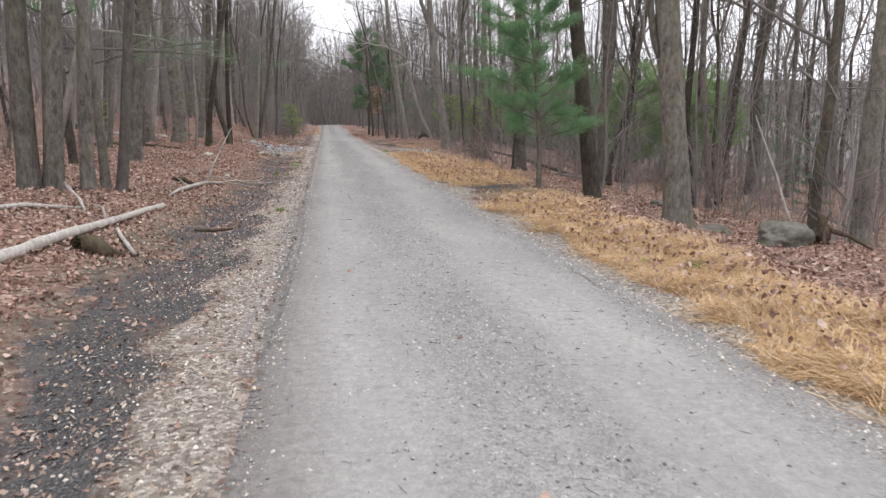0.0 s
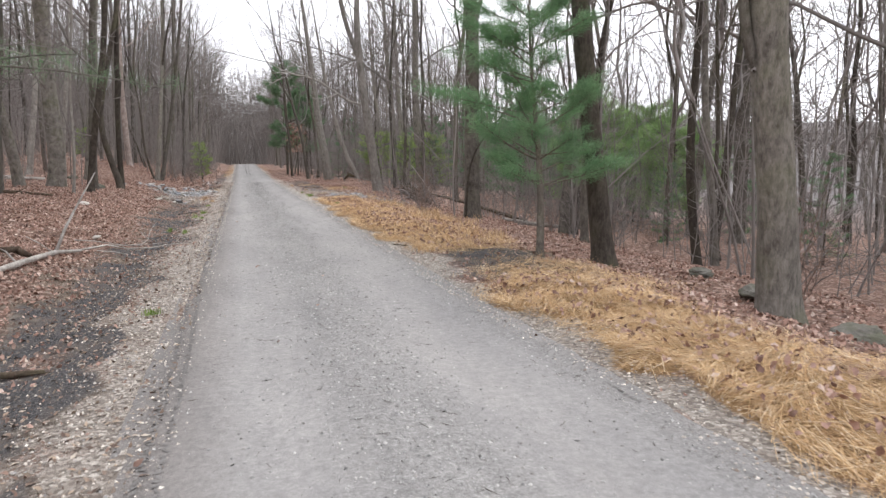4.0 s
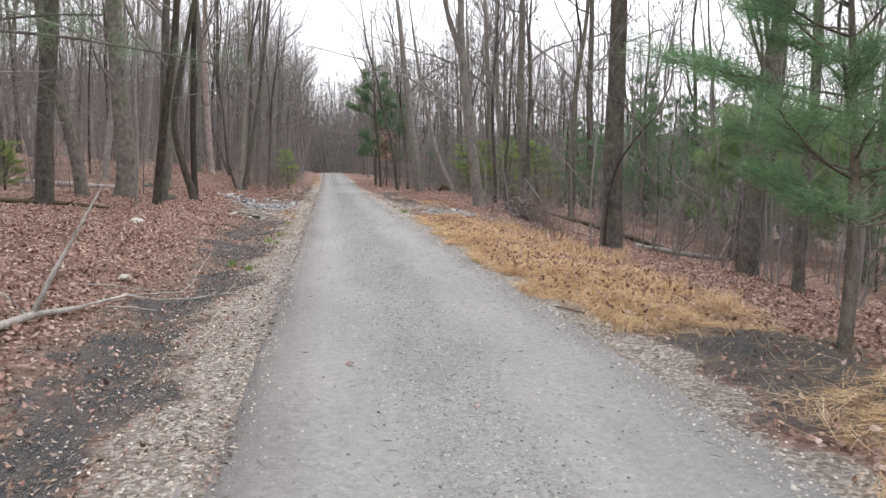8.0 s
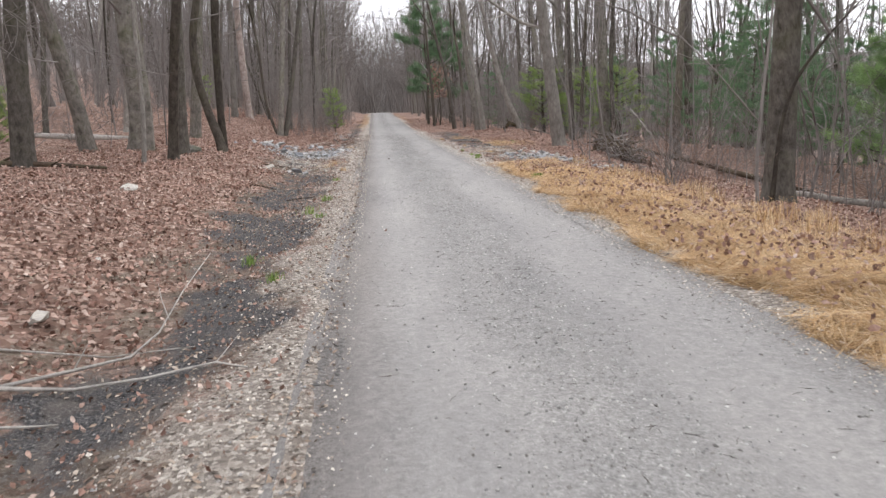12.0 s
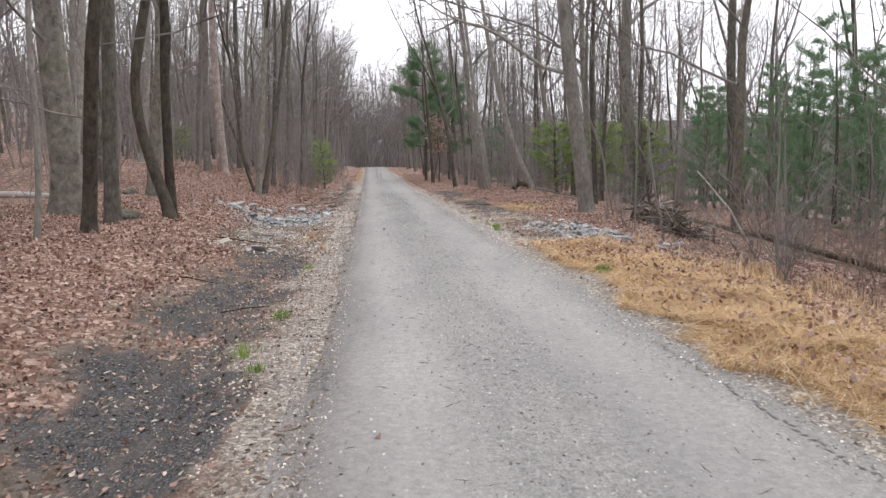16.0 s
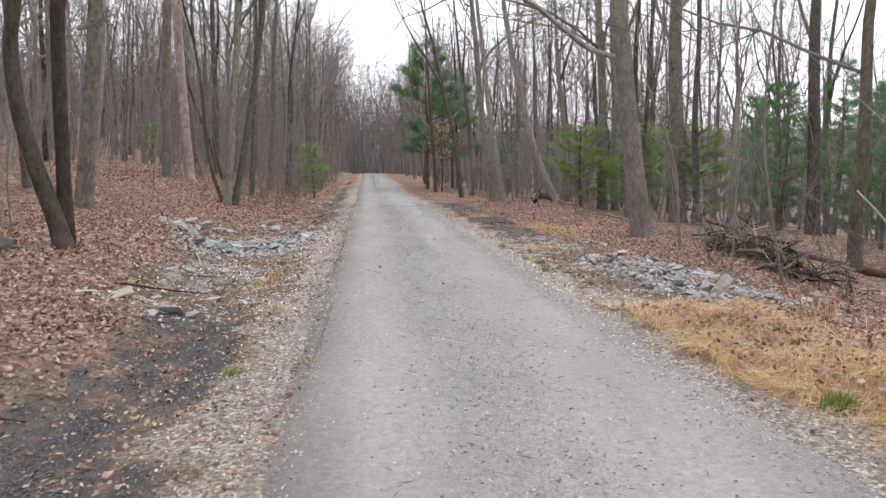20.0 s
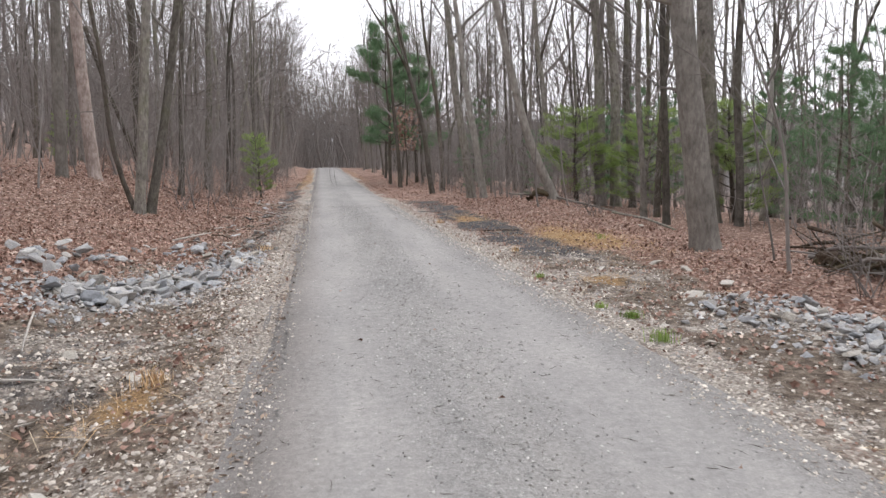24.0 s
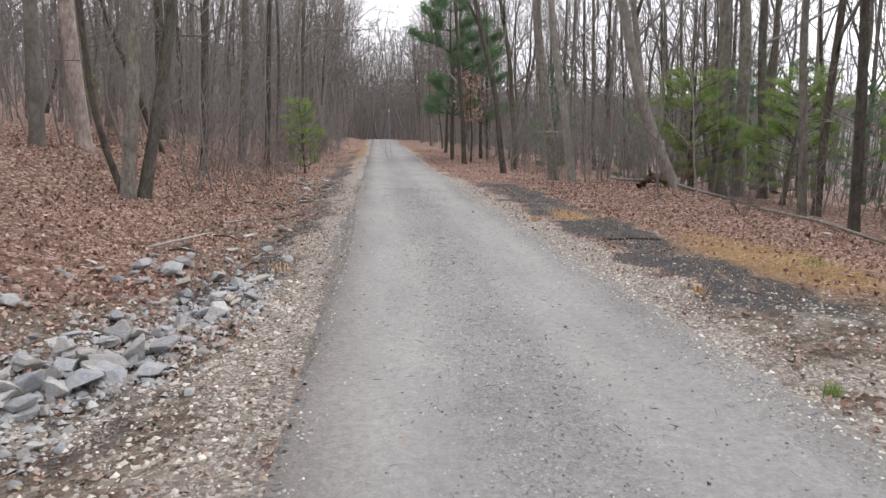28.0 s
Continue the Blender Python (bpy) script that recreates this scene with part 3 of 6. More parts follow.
road = thing("road", "grey packed gravel road with worn wheel tracks", "road", kind="structure", me=road_me)


# ---------------------------------------------------------------- trees
def trunk_path(height, rnd, crook=1.0, bend=0.0):
    ax, ay, fx, fy = rnd.uniform(0, 6), rnd.uniform(0, 6), rnd.uniform(0.25, 0.5), rnd.uniform(0.25, 0.5)
    out = []
    zlist = [-0.25, 0.0, 0.15, 0.4, 0.9] + [1.6 + (height - 1.6) * k / 20 for k in range(21)]
    for z in zlist:
        s = max(z, 0) / height
        kx, ky = 0.055 * (math.sin(3 * ax + z * 1.25) - math.sin(3 * ax)), 0.055 * (math.sin(2 * ay + z * 1.1) - math.sin(2 * ay))
        out.append(Vector((crook * (0.2 * (math.sin(ax + z * fx) - math.sin(ax)) + kx) + bend * s * s, crook * (0.2 * (math.sin(ay + z * fy) - math.sin(ay)) + ky), z)))
    return out


def along(path, z):
    for a, b in zip(path, path[1:]):
        if b.z >= z:
            return a.lerp(b, (z - a.z) / max(b.z - a.z, 1e-6))
    return path[-1]


def tree_template(name, label, height, diam, seed, bark=BARK, twig=TWIG, limbs=7, low=0.36, level=2, crook=1.0, group="bare forest trees", fork=0, stubs=0, keep=1.0, wide=0.0):
    """A bare tree: flared trunk and separate limbs that end in fine twigs."""
    rnd = random.Random(seed)
    random.seed(seed)
    root = thing(name, label, "tree", group)
    path = trunk_path(height, rnd, crook)
    r = diam / 2
    radii = []
    for p in path:
        s = max(p.z, 0) / height
        flare = 0.22 * math.exp(-max(p.z, -0.1) / 0.25)
        radii.append(r * (1 - 0.82 * s ** 1.15) * (1 + flare) + 0.004)
    v, f = [], []
    tube(v, f, path, radii, 11, lobes=0.2, rough=0.10)
    part("trunk", mesh_of("trunk", v, f, bark), root)
    if fork:
        # a second leader parts from the trunk
        p = along(path, height * fork)
        w = rnd.uniform(0, 6.28)
        d = Vector((math.cos(w) * 0.42, math.sin(w) * 0.42, 1))
        rest = height * (0.92 - fork)
        lead = [p.copy()]
        for k in range(7):
            d = (d.normalized() + Vector((rnd.uniform(-0.12, 0.12), rnd.uniform(-0.12, 0.12), 0.12))).normalized()
            p = p + d * rest / 7
            lead.append(p.copy())
        v, f = [], []
        r1 = r * (1 - 0.82 * fork) * 0.72
        tube(v, f, lead, [r1 * (1 - 0.86 * k / 7) + 0.004 for k in range(8)], 8, rough=0.1)
        part("second_leader", mesh_of("second_leader", v, f, bark), root)
        for j in range(3):
            v, f = [], []
            w = rnd.uniform(0, 6.28)
            shoot(v, f, lead[2 + j * 2], (math.cos(w), math.sin(w), 1.0), rest * (0.5 - 0.1 * j), r1 * 0.4, level, rnd, 0.2, keep)
            part("limb", mesh_of("limb", v, f, twig), root)
    for j in range(limbs):
        u = low + (0.97 - low) * (j + rnd.random() * 0.8) / limbs
        z = height * u
        q = along(path, z)
        w = rnd.uniform(0, 6.28)
        steep = rnd.uniform(0.6, 1.5) * (1 - 0.75 * wide)
        length = (height * (1 - u) * rnd.uniform(0.45, 0.75) + 1.4) * (1 + 0.35 * wide)
        v, f = [], []
        rl = r * (1 - 0.82 * u) * rnd.uniform(0.4, 0.62)
        shoot(v, f, q, (math.cos(w), math.sin(w), steep), length, max(rl, 0.018), level, rnd, 0.2 - 0.12 * wide, keep)
        part("limb", mesh_of("limb", v, f, twig), root)
    for j in range(stubs):
        z = rnd.uniform(1.8, height * low)
        w = rnd.uniform(0, 6.28)
        v, f = [], []
        shoot(v, f, along(path, z), (math.cos(w), math.sin(w), rnd.uniform(-0.1, 0.6)), rnd.uniform(1.0, 2.8), 0.018, 2 if j % 2 else 1, rnd, 0.05, 0.8)
        part("dead_branch", mesh_of("dead_branch", v, f, twig), root)
    return root


class Stock:
    """Tree patterns; the first use takes the pattern itself, later ones copies of it."""

    def __init__(self):
        self.kinds = {}

    def add(self, key, ob, height, diam):
        self.kinds.setdefault(key, []).append([ob, height, diam, False])

    def place(self, key, x, y, diam=None, height=None, lean=0.0, lean_y=0.0, turn=None, pick=None, label="", sink=0.04):
        rows = self.kinds[key]
        if pick is None:
            # the pattern nearest in girth, with some chance in it
            girth = diam or rows[0][2]
            row = min(rows, key=lambda r: abs(math.log(girth / r[2])) + random.random() * 0.4)
        else:
            row = rows[pick % len(rows)]
        ob, h0, d0, used = row
        sz = (height or h0) / h0
        sx = (diam or d0 * sz) / d0
        turn = random.uniform(0, 360) if turn is None else turn
        m = Matrix.Translation((x, y, ground_z(x, y) - sink)) @ Matrix.Rotation(math.atan(lean), 4, "Y") @ Matrix.Rotation(-math.atan(lean_y), 4, "X") @ Matrix.Rotation(radians(turn), 4, "Z") @ Matrix.Diagonal((sx, sx, sz, 1))
        if used:
            ob = copy_thing(ob, m)
        else:
            row[3] = True
            ob.matrix_basis = m
        if label:
            ob["label"] = label
        return ob


stock = Stock()
for k, (d, crook, fork) in enumerate(((0.36, 0.3, 0), (0.32, 0.5, 0.42), (0.14, 0.8, 0), (0.30, 0.4, 0.5), (0.12, 1.2, 0), (0.20, 0.5, 0.55), (0.23, 0.6, 0.4), (0.17, 1.4, 0), (0.26, 0.6, 0))):
    h = 12.5 + 12 * d
    stock.add("tree", tree_template("tree", "bare grey-brown forest tree with furrowed bark", h, d, 100 + k, limbs=6 + k % 3, low=0.26 + 0.04 * (k % 3), stubs=1 + k % 3, crook=crook, fork=fork), h, d)
for k, (d, crook, fork) in enumerate(((0.36, 0.4, 0), (0.12, 1.3, 0.38), (0.20, 0.8, 0.45), (0.15, 1.7, 0))):
    h = 12.5 + 12 * d
    stock.add("dark", tree_template("tree", "bare dark-barked slender forest tree", h, d, 140 + k, bark=BARK_DARK, limbs=6, low=0.24, crook=crook, stubs=1 + k % 2, fork=fork), h, d)
for k, (d, crook, fork) in enumerate(((0.32, 0.4, 0), (0.14, 0.9, 0.45), (0.22, 0.5, 0))):
    h = 12.5 + 12 * d
    stock.add("pale", tree_template("tree", "bare tree with pale grey smooth bark", h, d, 160 + k, bark=BARK_PALE, limbs=6, low=0.34, crook=crook, fork=fork, stubs=1), h, d)
for k in range(3):
    stock.add("spread", tree_template("tree", "bare tree with a wide crown of fine twigs over the road", 14, 0.24, 170 + k, limbs=13, low=0.26, crook=0.8, wide=0.8), 14, 0.24)
for k in range(4):
    stock.add("sapling", tree_template("sapling", "thin bare sapling with fine twigs", 6.0, 0.06, 180 + k, bark=TWIG, limbs=6, low=0.2, level=1, crook=2.2, group="bare saplings"), 6.0, 0.06)


def hero(x, y, diam, lean, key="tree", **more):
    return stock.place(key, x, y, diam, more.pop("height", 12.5 + diam * 12), lean, **more)


random.seed(21)
# the bank side, from the start of the walk on
hero(-4.72, 12.5, 0.33, 0.005, label="large bare grey tree, twin stem leaning on its neighbour")
hero(-4.42, 12.68, 0.31, 0.113)
hero(-6.08, 17.5, 0.15, 0.2, "pale", label="thin pale leaning tree trunk")
hero(-4.17, 13.65, 0.24, 0.033)
hero(-3.98, 14.0, 0.16, 0.036)
overhang = hero(-3.70, 13.9, 0.19, 0.098, "pale", turn=0)
rb = random.Random(9)
for z, way, length in ((2.6, (1.0, 0.35, 0.35), 1.9), (3.0, (1.0, 0.1, 0.15), 2.4), (3.3, (0.9, 0.3, 0.1), 2.0), (2.5, (0.9, 0.6, 0.2), 1.4)):
    v, f = [], []
    shoot(v, f, (0.1 / 1, 0, z), way, length, 0.014, 2, rb, 0.02, 0.6)
    limb = part("dead_branch", mesh_of("dead_branch", v, f, TWIG), overhang, "bare dead branch")
    limb.matrix_basis = Matrix.Diagonal((1 / overhang.matrix_basis.to_scale().x, 1 / overhang.matrix_basis.to_scale().y, 1 / overhang.matrix_basis.to_scale().z, 1))
hero(-5.12, 20.7, 0.43, 0.075)
hero(-7.25, 30.3, 0.42, 0.05)
hero(-7.1, 37.4, 0.40, 0.06)
hero(-5.37, 31.9, 0.09, 0.02, "pale", label="thin pale young tree on the bank")
hero(-7.8, 40.0, 0.2, 0.06, "pale")
hero(-5.1, 33.36, 0.24, 0.075, "dark", label="dark bare tree with a slight crook beside black dirt")
hero(-5.33, 35.3, 0.31, 0.057)
hero(-7.3, 45.0, 0.46, 0.10, pick=0)
hero(-4.53, 49.8, 0.27, 0.065, label="bare tree in a clump of three stems")
hero(-4.34, 50.1, 0.22, 0.136)
hero(-4.68, 50.05, 0.12, -0.10, "dark")
hero(-6.95, 51.8, 0.30, 0.01, "pale")
hero(-4.9, 57.4, 0.20, 0.03)
hero(-4.9, 63.5, 0.34, 0.065)
hero(-4.1, 64.2, 0.20, 0.078)
hero(-7.3, 62.0, 0.37, 0.02)
hero(-8.3, 70.0, 0.30, 0.07)
# the low side
hero(11.2, 13.6, 0.46, 0.02, pick=0)
hero(10.5, 14.1, 0.24, 0.05, "dark")
hero(11.4, 28.0, 0.14, -0.03, "dark")
hero(13.4, 31.7, 0.34, 0.087)
hero(11.5, 20.3, 0.2, -0.05)
hero(13.2, 22.7, 0.24, 0.108, "dark")
hero(16.9, 24.4, 0.2, -0.04)
hero(16.1, 25.4, 0.29, -0.01)
hero(7.6, 28.0, 0.58, -0.03, height=19, pick=0, label="large straight brown-barked tree at the straw verge")
hero(14.4, 27.0, 0.32, 0.03, "dark")
hero(16.2, 28.2, 0.33, 0.084)
hero(12.3, 21.2, 0.11, -0.02, "dark")
hero(9.4, 24.5, 0.25, 0.055, pick=8)
hero(8.45, 21.4, 0.2, -0.045)
hero(10.5, 39.5, 0.22, 0.01, "dark")
hero(13.9, 46.2, 0.44, -0.03, pick=0, label="large bare tree in the low wood")
hero(11.35, 50.3, 0.62, -0.03, pick=0, height=19, label="large straight dark-barked tree on the slope")
hero(11.4, 59.0, 0.52, -0.045, pick=0, height=19, label="large mossy tree, one of two close stems")
hero(12.05, 58.9, 0.48, -0.035, pick=0, height=18, label="large mossy tree, one of two close stems")
hero(9.41, 49.2, 0.2, -0.003)
hero(10.1, 52.1, 0.2, -0.01)
hero(10.76, 52.57, 0.31, 0.027, "dark")
hero(11.1, 48.4, 0.22, -0.01)
hero(6.72, 62.6, 0.42, -0.128)
hero(6.76, 60.2, 0.31, -0.15, "pale")
hero(5.74, 67.8, 0.25, -0.20)
hero(4.95, 76.0, 0.38, -0.055, "dark")
hero(12.5, 69.0, 0.4, -0.08)
hero(12.4, 58.0, 0.3, -0.05)


def custom_tree(name, label, bark, stems, x, y, branches=(), twig=TWIG):
    """A tree of its own shape: each stem a row of (height, offset along x, offset along y, radius)."""
    rnd = random.Random(int(x * 100 + y * 10))
    random.seed(int(x * 100 + y * 10))
    root = thing(name, label, "tree", "bare forest trees")
    root.location = (x, y, ground_z(x, y) - 0.04)
    for i, stem in enumerate(stems):
        path, radii = [], []
        for (z0, x0, y0, r0), (z1, x1, y1, r1) in zip(stem, stem[1:]):
            for k in range(4):
                u = k / 4
                path.append(Vector((x0 + (x1 - x0) * u, y0 + (y1 - y0) * u, z0 + (z1 - z0) * u)))
                radii.append(r0 + (r1 - r0) * u)
        path.append(Vector((stem[-1][1], stem[-1][2], stem[-1][0])))
        radii.append(stem[-1][3])
        for _ in range(2):
            path = [path[0]] + [path[k] * 0.5 + (path[k - 1] + path[k + 1]) * 0.25 for k in range(1, len(path) - 1)] + [path[-1]]
        v, f = [], []
        tube(v, f, path, radii, 14, lobes=0.35 if i == 0 else 0.0, rough=0.12)
        part("trunk" if i == 0 else "stem", mesh_of("trunk", v, f, bark), root)
        top = path[-1]
        for j in range(4 if stem[-1][3] < 0.06 else 0):
            v, f = [], []
            w = rnd.uniform(0, 6.28)
            q = path[-1 - j * 2]
            shoot(v, f, q, (math.cos(w) * 0.6, math.sin(w) * 0.6, 1.0), 3.0, 0.035, 2, rnd)
            part("limb", mesh_of("limb", v, f, twig), root)
    for start, way, length, r in branches:
        v, f = [], []
        shoot(v, f, start, way, length, r, 2, rnd, 0.12)
        part("limb", mesh_of("limb", v, f, bark if r > 0.05 else twig), root)
    return root


# curved stem with a second straight one behind it
custom_tree("tree", "crooked dark tree with two stems, burl on one", BARK_DARK,
            [[(-0.2, 0.16, 0, 0.17), (0.4, 0.06, 0, 0.135), (1.2, -0.2, 0, 0.118), (2.2, -0.45, 0, 0.11), (3.2, -0.5, 0, 0.108), (4.6, -0.22, 0, 0.10), (7.5, 0.4, 0, 0.08), (12.0, 0.9, 0.3, 0.03)],
             [(0.05, 0.14, 0.12, 0.12), (1.5, 0.10, 0.2, 0.105), (3.5, 0.12, 0.2, 0.10), (4.2, 0.2, 0.2, 0.12), (5.0, 0.18, 0.2, 0.095), (7.5, 0.3, 0.2, 0.075), (12.5, 0.5, -0.3, 0.03)]], -4.73, 36.9,
            [((0.42, 0.2, 3.4), (0.8, 0.2, 0.4), 0.5, 0.05)])
# big pale tree with a long limb over the road
custom_tree("tree", "large grey tree with a long low limb toward the road", BARK_PALE,
            [[(-0.2, 0.12, 0, 0.36), (0.3, 0.03, 0, 0.28), (1.5, -0.14, 0, 0.245), (4.0, -0.5, 0, 0.215), (7.0, -0.85, 0, 0.19), (9.0, -1.0, 0, 0.15), (15.0, -0.6, 0.5, 0.03)],
             [(7.0, -0.85, 0, 0.15), (9.0, -1.6, 0.2, 0.11), (13.5, -2.4, 0.4, 0.03)]], 7.17, 43.3,
            [((-0.55, 0, 4.6), (-1.0, -0.1, 0.55), 6.5, 0.085), ((-0.8, 0, 6.4), (0.9, 0.1, 0.9), 2.8, 0.035), ((-0.4, 0, 3.0), (-0.8, 0.5, 0.2), 1.8, 0.03)], TWIG)
# forked brown tree by the boulder
custom_tree("tree", "stout brown tree leaning toward the road, forked stub", BARK,
            [[(-0.2, 0.04, 0, 0.34), (0.3, 0.0, 0, 0.25), (1.4, -0.1, 0, 0.215), (3.5, -0.36, 0, 0.20), (6.5, -0.6, 0, 0.17), (14.0, -0.9, 0.5, 0.03)],
             [(2.7, -0.25, 0, 0.085), (3.2, -0.6, 0.05, 0.065), (4.9, -0.75, 0.1, 0.05), (8, -0.9, 0.3, 0.02)]], 6.1, 11.8,
            [((-0.5, 0, 2.9), (0.8, 0.3, 0.7), 2.8, 0.035)])
custom_tree("tree", "dark bare tree leaning to the road beside a young pine", BARK_DARK,
            [[(-0.2, 0.08, 0, 0.29), (0.3, 0.02, 0, 0.205), (1.5, -0.13, 0, 0.175), (3.6, -0.42, 0, 0.16), (6.5, -0.75, 0, 0.135), (15.0, -1.4, 0.4, 0.03)],
             [(5.5, -0.65, 0, 0.10), (7.5, -1.2, 0.2, 0.08), (13, -2.0, 0.5, 0.02)]], 6.15, 16.2, [((-0.5, 0, 4.4), (0.9, 0.2, 0.5), 2.6, 0.03), ((-0.9, 0, 8.0), (0.7, 0.3, 0.8), 4.0, 0.05)])
# leaning tree with a torn-up root, and dead leaning pole
custom_tree("tree", "mossy tree leaning strongly toward the road", BARK_PALE,
            [[(-0.1, 0.1, 0, 0.2), (0.6, -0.2, 0, 0.16), (2.0, -0.85, 0, 0.14), (4.0, -1.4, 0, 0.125), (7.0, -2.1, 0, 0.10), (12.0, -2.8, 0.3, 0.03)]], 7.8, 54.3,
            [((-1.2, 0, 3.2), (0.7, 0.2, 0.8), 2.5, 0.03)])
custom_tree("dead_tree", "dead dark pole leaning among the trees", BARK_DARK,
            [[(-0.1, 0, 0, 0.09), (1.5, -0.55, 0, 0.075), (3.5, -1.25, 0, 0.055), (5.2, -1.7, 0, 0.07)]], -5.9, 57.0, [((-0.9, 0, 2.6), (0.3, 0, 0.9), 0.9, 0.025)])
custom_tree("tree", "pale peeling tree with pinkish bare wood", BARK_PINK,
            [[(-0.2, 0.05, 0, 0.2), (0.4, 0.0, 0, 0.175), (2.0, -0.1, 0, 0.165), (6.0, -0.25, 0, 0.15), (10.0, -0.1, 0, 0.12), (16.0, 0.2, 0.3, 0.03)]], -6.4, 52.7,
            [((0, 0, 7.0), (0.7, 0.2, 0.8), 4.0, 0.06)])
custom_tree("broken_snag", "dead broken snag with a splintered top", BARK_PALE,
            [[(-0.1, 0, 0, 0.13), (1.5, 0.03, 0, 0.10), (4.0, 0.1, 0, 0.08), (4.9, 0.12, 0, 0.06), (5.4, 0.18, 0, 0.03)]], 14.2, 52.0)
# thin vine-like stem crossing the large trunk
custom_tree("sapling", "thin dark stem bent across the large trunk", BARK_DARK,
            [[(-0.1, -0.42, -0.5, 0.045), (1.5, -0.3, -0.45, 0.036), (2.3, -0.05, -0.4, 0.03), (3.1, 0.55, -0.4, 0.024), (3.8, 1.3, -0.3, 0.008)]], 7.6, 28.0, [((0.2, -0.4, 2.7), (0.5, 0, 0.7), 0.9, 0.012)])


# ---------------------------------------------------------------- pines
def pine_template(name, label, height, spread, foot, seed, needles, shoots=7, droop=0.0, group="young pines", size=0.11, gaps=0.2, per=30, gap=0.42, profile=0.6, fluff=0.03):
    """A pine: loose whorls of boughs whose outer shoots carry soft brushes of needles."""
    rnd = random.Random(seed)
    random.seed(seed)
    root = thing(name, label, "pine tree", group)
    r = height * 0.011 + 0.01
    path = trunk_path(height, rnd, 0.6)
    v, f = [], []
    tube(v, f, path, [r * (1 - 0.93 * max(p.z, 0) / height) + 0.004 + (0.012 if p.z < 0.1 else 0) for p in path], 8, rough=0.08)
    part("trunk", mesh_of("trunk", v, f, BARK_DARK), root)
    wood_v, wood_f = [], []
    seeds = []
    last_root = None
    z = foot
    while z < height - 0.15:
        s = (z - foot) / (height - foot)
        reach = spread * ((1 - s) ** profile) * (0.6 + 0.4 * min(1, s * 4))
        count = rnd.randint(4, 5)
        w0 = rnd.uniform(0, 6.28)
        for j in range(count):
            if rnd.random() < gaps:
                continue
            w = w0 + 6.28 * j / count + rnd.uniform(-0.4, 0.4)
            length = reach * rnd.uniform(0.5, 1.2) + 0.15
            d = Vector((math.cos(w), math.sin(w), rnd.uniform(0.1, 0.5) + 0.3 * s - droop))
            p = along(path, z + rnd.uniform(-0.08, 0.08))
            pts = [p.copy()]
            seg = 6
            for i in range(seg):
                d = (d.normalized() + Vector((rnd.uniform(-0.16, 0.16), rnd.uniform(-0.16, 0.16), 0.03 - droop * 0.15)))
                p = p + d.normalized() * length / seg
                pts.append(p.copy())
            root_at = len(wood_v)
            tube(wood_v, wood_f, pts, [0.28 * r * (1 - s * 0.6) * (1 - 0.85 * i / seg) + 0.003 for i in range(seg + 1)], 4, cap=False)
            if last_root is not None:
                wood_f.append((last_root, root_at, root_at + 1))
            last_root = root_at
            n = max(3, int(shoots * length / spread + 2))
            for i in range(n):
                u = 0.35 + 0.65 * (i + rnd.random()) / n
                k = min(int(u * seg), seg - 1)
                q = pts[k].lerp(pts[k + 1], u * seg - k)
                dd = (pts[k + 1] - pts[k]).normalized()
                side = dd.cross(Vector((0, 0, 1))).normalized() * rnd.choice((-1, 1))
                way = (dd * 0.9 + side * rnd.uniform(0.4, 1.1) + Vector((0, 0, rnd.uniform(-0.15, 0.5)))).normalized()
                sl = length * rnd.uniform(0.10, 0.42) * (1.15 - u * 0.4) + 0.05
                e = q + way * sl
                twig_at = len(wood_v)
                tube(wood_v, wood_f, [q, e], [0.005, 0.003], 3, cap=False)
                wood_f.append((root_at + k * 4, twig_at, twig_at + 1))
                # brushes sit at the end of each shoot
                for h in range(3):
                    seeds.append((q.lerp(e, 0.45 + 0.27 * h), way))
            seeds.append((pts[-1], d.normalized()))
        z += rnd.uniform(0.75, 1.25) * gap * (height / 5) ** 0.5
    part("bough_framework", mesh_of("bough_framework", wood_v, wood_f, BARK_DARK), root)
    P = np.array([p for p, _ in seeds])
    D = np.array([d for _, d in seeds])
    g = np.random.default_rng(seed)
    P, D = np.repeat(P, per, 0), np.repeat(D, per, 0)
    P = P + g.normal(0, fluff * height / 4, P.shape)
    way = D * 0.9 + g.normal(0, 0.6, P.shape) + np.array([0, 0, 0.1])
    way /= np.linalg.norm(way, axis=1)[:, None]
    side = np.cross(way, g.normal(0, 1, P.shape))
    side /= np.linalg.norm(side, axis=1)[:, None]
    L = size * g.uniform(0.7, 1.3, (len(P), 1))
    wd = size * 0.016 * (height / 5 + 0.4)
    V = np.stack([P + side * wd, P - side * wd, P + way * L + np.array([0, 0, -0.2]) * L * g.random((len(P), 1))], 1).reshape(-1, 3)
    part("foliage", mesh_of_arrays("foliage", V, np.arange(len(V)).reshape(-1, 3), needles), root)
    return root


stock.add("pine", pine_template("pine_sapling", "young white pine with soft blue-green needles at the verge", 4.5, 1.5, 1.3, 301, NEEDLES, 19, 0.05, size=0.11, per=40, gap=0.26, gaps=0.2, profile=0.5, fluff=0.045), 4.5, 0.1)
stock.add("bush_pine", pine_template("young_pine", "young bushy white pine in the low wood", 4.2, 1.6, 0.6, 302, NEEDLES_MID, 17, size=0.14, per=40, gap=0.3, gaps=0.1, profile=0.4, fluff=0.055), 4.2, 0.14)
stock.add("small_pine", pine_template("small_pine", "small bright green pine", 2.6, 0.66, 0.3, 303, NEEDLES_BRIGHT, 9, size=0.10, per=34, gap=0.26, profile=0.45, gaps=0.2), 2.6, 0.05)
